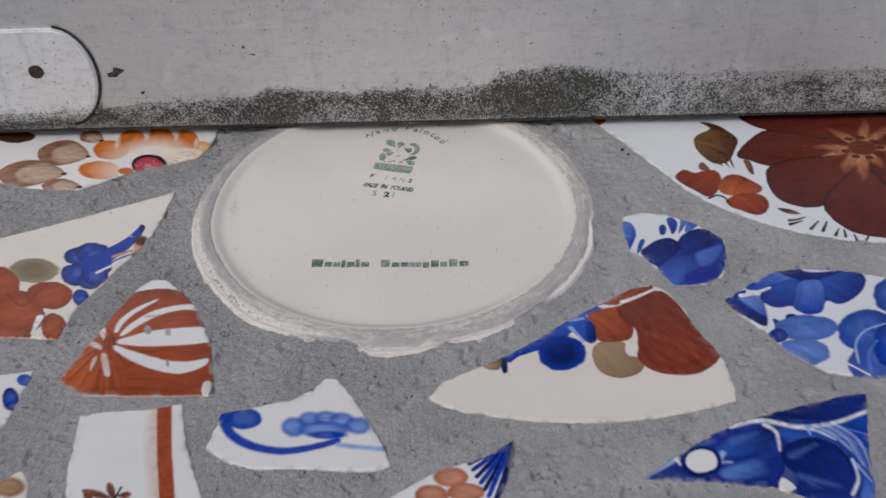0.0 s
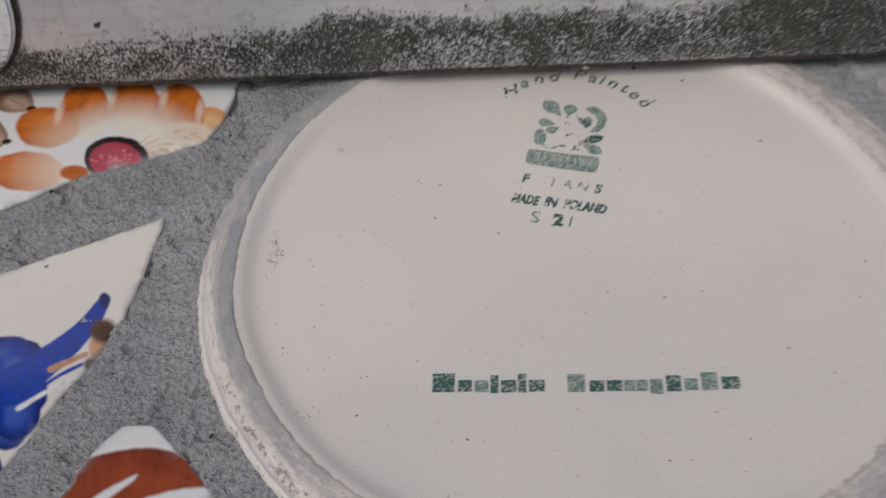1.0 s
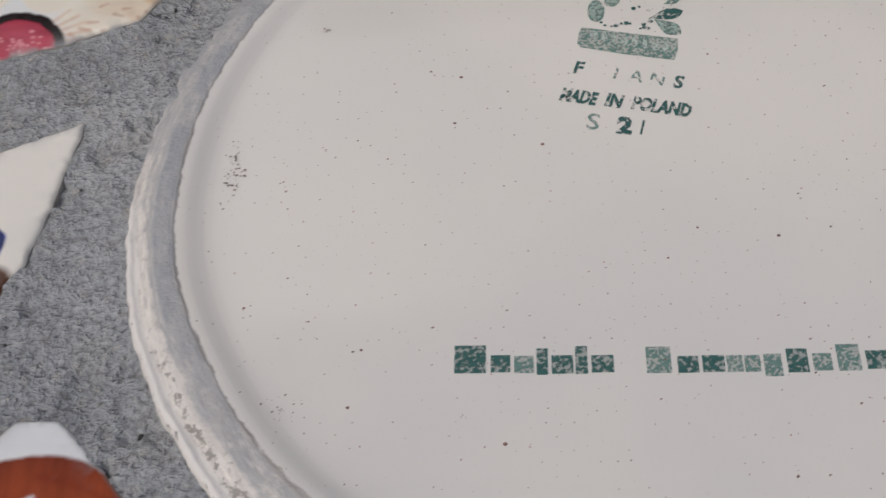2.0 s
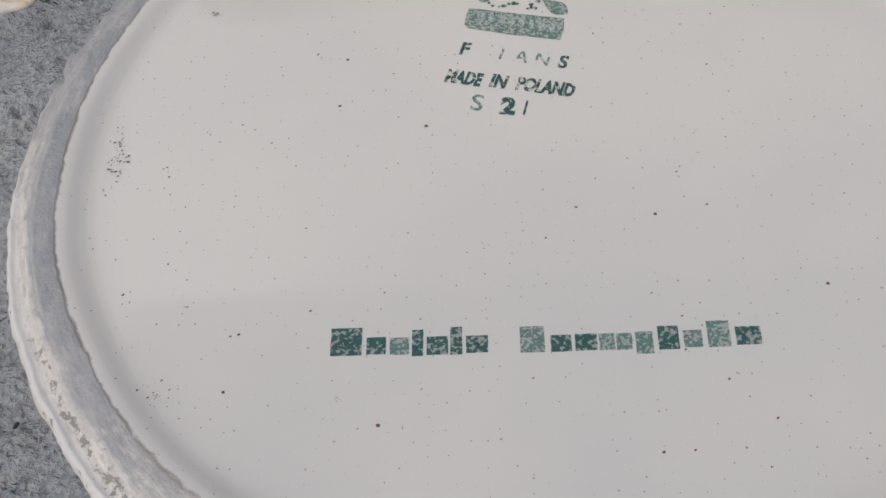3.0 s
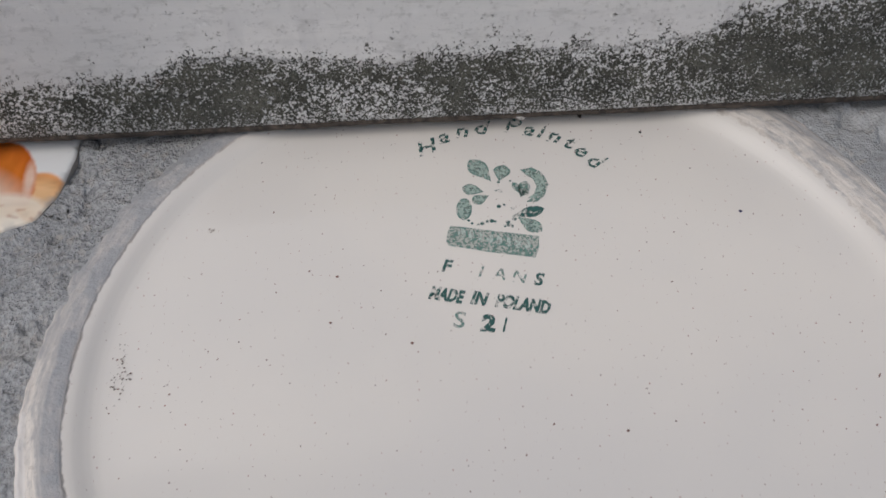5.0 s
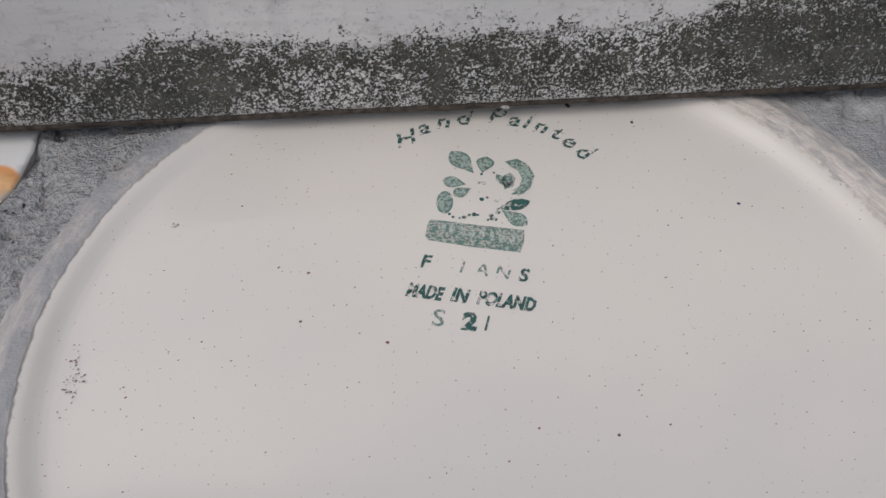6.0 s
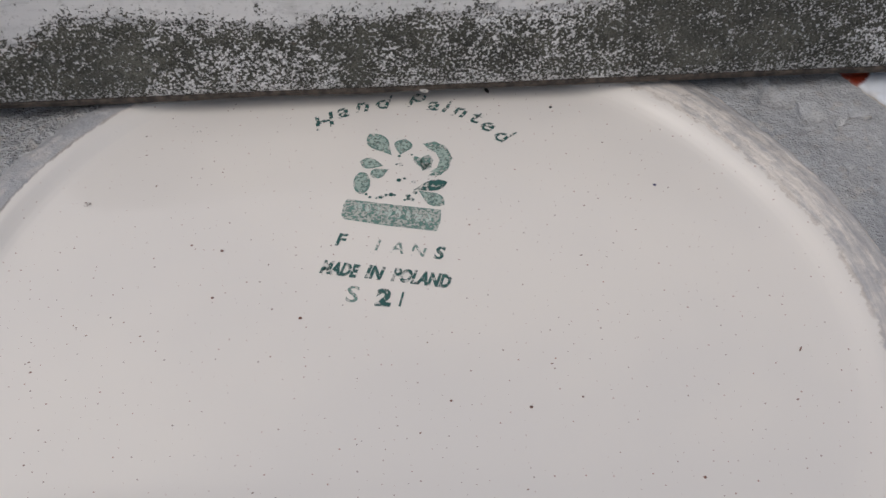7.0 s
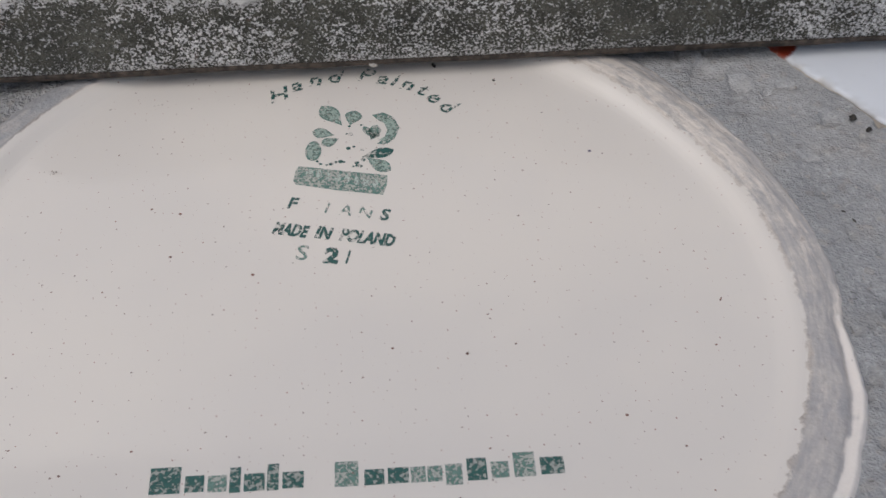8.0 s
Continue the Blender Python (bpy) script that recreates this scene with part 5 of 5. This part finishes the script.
    for x, y, w in ((152.5, 47.2, 3.0), (156.0, 45.0, 5.0), (145.5, 34.7, 4.5), (147.5, 29.3, 4.0), (152.9, 19.7, 6.5), (158.8, 14.9, 5.0), (167.4, 22.2, 4.5), (176.5, 33.6, 4.5), (175.6, 48.1, 4.0), (167.9, 52.1, 4.0)):
        c.petal(*core, x, y, w, lin(222, 160, 116), lin(132, 66, 48), streak=0.8, edge=1.5, strength=0.75)
    c.ell(*core, 5.0, 0, 0, 4.6, lin(104, 48, 34), streak=0.6, edge=1.2)
    for k in range(9):
        c.ell(core[0] + 6.5 * math.cos(0.7 * k), core[1] + 6.0 * math.sin(0.7 * k), 1.2, 0, 0, 0.9, lin(104, 48, 34), line=0.25, streak=0.4)


S = shard
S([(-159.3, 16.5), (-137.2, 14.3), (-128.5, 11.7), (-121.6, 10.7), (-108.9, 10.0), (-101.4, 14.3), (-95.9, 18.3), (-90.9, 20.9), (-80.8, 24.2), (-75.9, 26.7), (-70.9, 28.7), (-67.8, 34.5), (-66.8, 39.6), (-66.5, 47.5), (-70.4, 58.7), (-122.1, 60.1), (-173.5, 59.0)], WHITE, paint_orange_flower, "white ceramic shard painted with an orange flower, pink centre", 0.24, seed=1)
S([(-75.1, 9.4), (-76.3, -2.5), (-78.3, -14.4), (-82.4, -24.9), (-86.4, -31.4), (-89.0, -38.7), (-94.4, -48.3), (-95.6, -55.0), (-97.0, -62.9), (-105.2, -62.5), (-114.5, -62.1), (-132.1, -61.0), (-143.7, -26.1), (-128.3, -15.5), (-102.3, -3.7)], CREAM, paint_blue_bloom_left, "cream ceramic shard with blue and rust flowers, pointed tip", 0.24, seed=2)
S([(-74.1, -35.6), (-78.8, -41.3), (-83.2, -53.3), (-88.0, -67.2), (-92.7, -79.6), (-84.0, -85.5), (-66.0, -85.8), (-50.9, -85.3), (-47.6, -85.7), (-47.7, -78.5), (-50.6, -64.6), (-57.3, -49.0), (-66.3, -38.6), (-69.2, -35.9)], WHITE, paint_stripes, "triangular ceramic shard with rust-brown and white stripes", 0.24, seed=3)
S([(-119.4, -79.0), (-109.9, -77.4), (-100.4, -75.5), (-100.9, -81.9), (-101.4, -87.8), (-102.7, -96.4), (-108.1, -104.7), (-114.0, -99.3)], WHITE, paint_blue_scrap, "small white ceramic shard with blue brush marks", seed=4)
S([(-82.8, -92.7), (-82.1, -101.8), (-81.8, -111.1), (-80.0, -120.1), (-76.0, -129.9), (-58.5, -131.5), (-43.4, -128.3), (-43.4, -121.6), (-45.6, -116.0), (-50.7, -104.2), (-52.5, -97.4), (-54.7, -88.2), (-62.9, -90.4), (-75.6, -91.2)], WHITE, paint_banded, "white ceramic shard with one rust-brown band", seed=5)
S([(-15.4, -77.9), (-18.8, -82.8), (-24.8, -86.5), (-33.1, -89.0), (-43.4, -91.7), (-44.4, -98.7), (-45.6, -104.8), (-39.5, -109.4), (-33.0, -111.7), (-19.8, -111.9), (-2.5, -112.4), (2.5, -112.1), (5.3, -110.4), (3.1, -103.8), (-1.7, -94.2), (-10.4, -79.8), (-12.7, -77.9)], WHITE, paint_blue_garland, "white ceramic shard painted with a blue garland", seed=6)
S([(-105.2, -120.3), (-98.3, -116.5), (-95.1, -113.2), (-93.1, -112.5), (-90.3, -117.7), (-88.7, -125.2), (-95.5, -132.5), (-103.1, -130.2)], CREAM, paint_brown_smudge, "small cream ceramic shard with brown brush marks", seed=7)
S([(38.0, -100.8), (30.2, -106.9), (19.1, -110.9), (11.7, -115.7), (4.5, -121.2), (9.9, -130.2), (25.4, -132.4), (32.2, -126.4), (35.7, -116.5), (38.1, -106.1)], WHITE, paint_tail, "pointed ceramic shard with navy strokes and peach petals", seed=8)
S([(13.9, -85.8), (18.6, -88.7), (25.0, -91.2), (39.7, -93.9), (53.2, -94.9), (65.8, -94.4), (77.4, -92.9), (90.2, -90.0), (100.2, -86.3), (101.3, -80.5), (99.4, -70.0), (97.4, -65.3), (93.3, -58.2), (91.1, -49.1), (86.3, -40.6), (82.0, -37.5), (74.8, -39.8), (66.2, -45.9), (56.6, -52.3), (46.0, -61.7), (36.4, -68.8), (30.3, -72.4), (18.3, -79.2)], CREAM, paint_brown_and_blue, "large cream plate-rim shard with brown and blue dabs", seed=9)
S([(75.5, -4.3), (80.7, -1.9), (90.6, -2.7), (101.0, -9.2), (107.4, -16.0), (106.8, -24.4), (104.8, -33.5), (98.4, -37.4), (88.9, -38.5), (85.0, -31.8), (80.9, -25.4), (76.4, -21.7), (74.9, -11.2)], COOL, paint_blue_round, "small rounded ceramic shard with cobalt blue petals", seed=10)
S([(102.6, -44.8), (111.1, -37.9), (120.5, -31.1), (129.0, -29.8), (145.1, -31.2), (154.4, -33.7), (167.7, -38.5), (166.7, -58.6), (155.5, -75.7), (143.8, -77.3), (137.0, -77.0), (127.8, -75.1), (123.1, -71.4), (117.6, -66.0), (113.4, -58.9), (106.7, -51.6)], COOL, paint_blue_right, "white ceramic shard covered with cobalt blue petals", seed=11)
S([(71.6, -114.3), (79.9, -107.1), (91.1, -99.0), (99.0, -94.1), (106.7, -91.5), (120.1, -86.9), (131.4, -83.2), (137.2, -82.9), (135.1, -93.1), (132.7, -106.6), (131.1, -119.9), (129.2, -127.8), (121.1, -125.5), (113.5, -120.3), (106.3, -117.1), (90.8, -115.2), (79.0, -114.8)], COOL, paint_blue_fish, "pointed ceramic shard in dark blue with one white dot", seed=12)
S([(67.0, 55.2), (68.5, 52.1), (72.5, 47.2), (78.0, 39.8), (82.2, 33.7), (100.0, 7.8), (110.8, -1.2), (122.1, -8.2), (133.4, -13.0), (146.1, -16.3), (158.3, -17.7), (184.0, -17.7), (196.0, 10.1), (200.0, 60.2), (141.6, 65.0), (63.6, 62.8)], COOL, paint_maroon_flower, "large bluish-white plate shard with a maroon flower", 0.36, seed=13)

# ---- the metal rail over the mosaic ----
RAIL_AT = pose(0, 0.0447, 0, 0, 0, 2.1)


def metal_rail():
    rail = new("metal_rail")
    rail.matrix_basis = RAIL_AT
    tagged(rail, "weathered grey aluminium rail with black lichen along its edge", "rail", kind="thing")
    prof = [(5.0, 4.3), (2.0, 4.1), (0.9, 4.15), (0.35, 4.4), (0.08, 4.8), (0.0, 5.4)] + [(0.0 + 0.035 * (z - 5.4), z) for z in np.arange(6.2, 40, 0.9)] + [(0.035 * (z - 5.4), z) for z in (45, 52, 60, 75, 90, 104)] + [(4.6, 108), (8, 109.5), (44, 109.5), (46, 107), (46, 4.3)]
    xs = np.concatenate([[-600, -400, -300, -240], np.arange(-200, 220.1, 0.9), [260, 340, 500, 700]])
    n = len(prof)
    verts, lichen, pale = [], [], []
    top_x = [-200, -130, -101, -65, -52, -47, -14, 20, 30, 36, 45, 58, 64, 72, 84, 160]
    top_h = [3.0, 4.5, 7.5, 9.5, 10, 13.5, 11, 12, 13, 16.5, 18.5, 20, 19, 17, 16, 14]
    for x in xs:
        h = np.interp(x, top_x, top_h) + 2.2 * (float(fbm(x, 0.0, 9.0, 3)) - 0.5)
        for y, z in prof:
            v = z - 4.4
            sag = 0.25 * (float(fbm(x, z * 0.2, 40.0, 6)) - 0.5)
            verts.append((x / 1000, (y + sag) / 1000, z / 1000))
            patch = 0.55 * (float(fbm(x, z * 1.6, 11.0, 12)) - 0.5) + 0.45 * (float(fbm(x, z * 1.3, 4.0, 15)) - 0.5)
            k = np.clip((h + 0.8 - v) / 5.0 + 0.5, 0, 1)
            body = 0.68 + 1.0 * patch
            body -= 0.24 * np.clip((x - 66) / 12, 0, 1) * np.clip(v / 5, 0, 1)
            near = np.clip(v / 3.0, 0, 1)
            d = k * body * (0.62 + 0.38 * near)
            tuft = np.clip((float(fbm(x, z, 2.6, 61)) - 0.6) * 7, 0, 1) * np.exp(-max(v - h, 0) / 9.0)
            d = d + (1 - k) * (0.16 * np.exp(-max(v - h, 0) / 5.0) - 0.14 + 0.5 * tuft) if v > -0.1 else 0.75
            lichen.append(min(d, 0.8) if y < 5 and z < 60 else -0.2)
            w = 0.56 * k + 0.3 * np.exp(-((v - h) / 2.0) ** 2) - 0.9 * patch * k
            if x > 68:
                w = max(w, 0.56 * np.clip((21 - v) / 5, 0, 1))
            pale.append(w if y < 5 and z < 60 else 0.0)
    faces = []
    for i in range(len(xs) - 1):
        faces += [(i * n + j, i * n + (j + 1) % n, (i + 1) * n + (j + 1) % n, (i + 1) * n + j) for j in range(n)]
    faces += [tuple(range(n))[::-1], tuple(range((len(xs) - 1) * n, len(xs) * n))]
    face = link_mesh("rail_profile", verts, faces, RAIL, rail, "dull grey weathered metal profile")
    give(face, "lichen", lichen)
    give(face, "pale", pale)
    # a dirty strip that shows below the edge
    bm = bmesh.new()
    xs = np.arange(-500, 600, 3.0)
    rows = [[bm.verts.new((x / 1000, y / 1000, (z + 0.5 * (float(fbm(x, z, 8.0, 2)) - 0.5)) / 1000)) for y, z in ((0.35, 4.6), (0.12, 4.1), (0.3, 3.3), (1.0, 3.0), (4.0, 3.0))] for x in xs]
    for a, b in zip(rows, rows[1:]):
        for j in range(4):
            bm.faces.new((a[j], a[j + 1], b[j + 1], b[j]))
    part("lower_seal", bm, SEAL, rail, "dirty dark strip below the metal edge")
    return rail


METAL_RAIL = metal_rail()


def end_plate():
    """A round-ended strap fixed to the rail, with a screw hole."""
    hx, hz, right, low, high = -124.9, 29.0, -104.6, 7.0, 44.9
    outline = [(-420, low), (right - 12, low)]
    outline += [(right - 13 + 13 * math.sin(a) , 0.5 * (low + high) - 0.5 * (high - low) * math.cos(a)) for a in (math.pi * k / 18 for k in range(1, 18))]
    outline += [(right - 12, high), (-420, high)]
    bm = bmesh.new()
    vs = [bm.verts.new((x / 1000, (0.035 * (z - 5.4) - 0.1) / 1000, z / 1000)) for x, z in outline]
    f = bm.faces.new(vs)
    out = bmesh.ops.extrude_face_region(bm, geom=[f])
    for v in (g for g in out["geom"] if isinstance(g, bmesh.types.BMVert)):
        v.co.y -= 0.0016
    bmesh.ops.recalc_face_normals(bm, faces=bm.faces[:])
    rim = [e for e in bm.edges if all(v.co.y < 0.035 * (v.co.z - 0.0054) - 0.0008 for v in e.verts)]
    bmesh.ops.bevel(bm, geom=rim, offset=0.0006, segments=2, affect="EDGES")
    for k in range(12):
        bmesh.ops.bisect_plane(bm, geom=bm.verts[:] + bm.edges[:] + bm.faces[:], plane_co=(0, 0, (low + 2 + 2.2 * k) / 1000), plane_no=(0, 0, 1))
    strap = part("end_plate", bm, STRAP, METAL_RAIL, "round-ended pale metal strap with a screw hole")
    n = len(strap.data.vertices)
    z = np.array([v.co.z for v in strap.data.vertices]) * 1000
    give(strap, "lichen", np.clip(0.74 - (z - low) / 11, -0.3, 1))
    give(strap, "pale", np.clip(0.66 - (z - low) / 20, 0, 1))
    # the screw hole is a flat dark brown disc on the strap
    bm = bmesh.new()
    bmesh.ops.create_circle(bm, cap_ends=True, radius=0.0027, segments=20)
    bmesh.ops.rotate(bm, verts=bm.verts, matrix=Matrix.Rotation(math.pi / 2, 3, "X"))
    bmesh.ops.translate(bm, verts=bm.verts, vec=(hx / 1000, (0.035 * (hz - 5.4) - 1.8) / 1000, hz / 1000))
    part("screw_hole", bm, HOLE, strap, "flat dark brown disc for the screw hole")
    # a dark joint line round the strap
    bm = bmesh.new()
    edge = outline[1:-1]
    for (ax, az), (bx, bz) in zip(edge, edge[1:]):
        q = []
        for x, z, s in ((ax, az, 0.0), (bx, bz, 0.0), (bx, bz, 1.1), (ax, az, 1.1)):
            m = 0.5 * (low + high)
            L = math.hypot(x - (right - 13), z - m)
            q.append(bm.verts.new(((x + s * max(0, x - (right - 13)) / L) / 1000, (0.035 * (z - 5.4) - 0.35) / 1000, (z + s * (z - m) / L) / 1000)))
        bm.faces.new(q)
    part("joint_line", bm, SEAL, METAL_RAIL, "dark joint line round the strap")


end_plate()


def rail_flecks():
    """Dried dirt stuck to the rail's face, and a pale flake under its edge."""
    bm = bmesh.new()
    bmesh.ops.create_icosphere(bm, subdivisions=2, radius=1.0)
    for v in bm.verts:
        v.co *= 0.8 + 0.5 * noise.noise(v.co * 1.5)
        v.co = Vector(((v.co.x * 1.0 + 4.0) / 1000, (v.co.y * 0.6 + 0.5) / 1000, (v.co.z * 0.6 + 3.4) / 1000))
    part("mortar_flake", bm, DEBRIS_PALE, METAL_RAIL, "pale flake of mortar stuck under the edge")
    spots = ((-98.0, 26.7, 3.4, 2.9), (-90.1, 18.8, 1.5, 0.8), (-52.7, 35.8, 0.9, 0.8), (-49.7, 32.9, 1.4, 0.35), (46.3, 34.8, 0.6, 0.5), (95.1, 14.0, 0.7, 0.45))
    for k, (x, z, a, b) in enumerate(spots):
        bm = bmesh.new()
        bmesh.ops.create_icosphere(bm, subdivisions=2, radius=1.0)
        for v in bm.verts:
            v.co *= 0.7 + 0.7 * noise.noise(v.co * 1.3 + Vector((k * 2.7, 0, 1)))
            v.co = Vector(((v.co.x * a + v.co.z * 0.4 * b + x) / 1000, (v.co.y * 0.3 + 0.035 * (z - 5.4)) / 1000, (v.co.z * b + z) / 1000))
        part("dirt_fleck", bm, DEBRIS_DARK if k else SEAL, METAL_RAIL, "dark dried dirt")


rail_flecks()


# ---- loose bits ----
def crumb(name, x, y, z, size, material, label, category="grit", seed=0):
    rnd = random.Random(seed)
    bm = bmesh.new()
    bmesh.ops.create_icosphere(bm, subdivisions=2, radius=1.0)
    for v in bm.verts:
        v.co *= 0.75 + 0.5 * noise.noise(v.co * 1.4 + Vector((seed * 3.1, 0, 0)))
        v.co = Vector((v.co.x * size[0], v.co.y * size[1], v.co.z * size[2])) / 1000
    me = bpy.data.meshes.new(name)
    bm.to_mesh(me)
    bm.free()
    me.materials.append(material)
    ob = new(name, me)
    ob.matrix_basis = pose(x / 1000, y / 1000, z / 1000, 0, 0, rnd.uniform(0, 180))
    return tagged(ob, label, category, kind="thing")


crumb("soil_crumb", 78.7, 33.1, 0.3, (0.9, 0.7, 0.6), DEBRIS_DARK, "tiny black soil crumb on the mortar joint", seed=1)
crumb("soil_crumb", 80.5, 30.4, 0.1, (0.6, 0.5, 0.5), DEBRIS_DARK, "tiny black soil crumb on the mortar joint", seed=2)

crumb("soil_crumb", 13.7, 48.5, 0.3, (0.7, 0.4, 0.25), SEAL, "brown soil crumb on the plate beside the rail", seed=5)
crumb("soil_crumb", 23.1, 44.6, 0.1, (0.3, 0.3, 0.2), DEBRIS_DARK, "tiny dark soil crumb lying on the plate", seed=6)


def grit(name, count, sizes, material, label, seed):
    """Loose sand and dirt on the mortar between the pieces; the dark grains also stand in for pits."""
    rnd = random.Random(seed)
    bm = bmesh.new()
    bmesh.ops.create_icosphere(bm, subdivisions=1, radius=1.0)
    ball = [v.co.copy() for v in bm.verts]
    tris = [tuple(v.index for v in f.verts) for f in bm.faces]
    bm.free()
    verts, faces = [], []
    while len(verts) < count * len(ball):
        x, y = rnd.uniform(-150, 175), rnd.uniform(-125, 46)
        if math.hypot(x, y) < 68.5 or any(inside(np.array([x]), np.array([y]), o)[0] for o in OUTLINES):
            continue
        r, turn, k = rnd.uniform(*sizes), rnd.uniform(0, 6.3), len(verts)
        a, b = rnd.uniform(0.8, 2.0), rnd.uniform(0.5, 0.9)
        for v in ball:
            q = v * r * rnd.uniform(0.75, 1.25)
            u, w = q.x * a, q.y * b
            verts.append(((x + u * math.cos(turn) - w * math.sin(turn)) / 1000, (y + u * math.sin(turn) + w * math.cos(turn)) / 1000, (q.z * 0.6 - 0.2) / 1000))
        faces += [tuple(i + k for i in t) for t in tris]
    ob = link_mesh(name, verts, faces, material)
    return tagged(ob, label, "grit", kind="stuff")


# dark grains stand in for the mortar's small shaded pits as well as dirt
grit("dark_pits_and_grit", 240, (0.1, 0.36), DEBRIS_DARK, "dark grains in the mortar joints, for shaded pits and dirt", 11)
grit("pale_grit", 380, (0.12, 0.34), DEBRIS_PALE, "pale sand grains stuck in the grey mortar joints", 12)
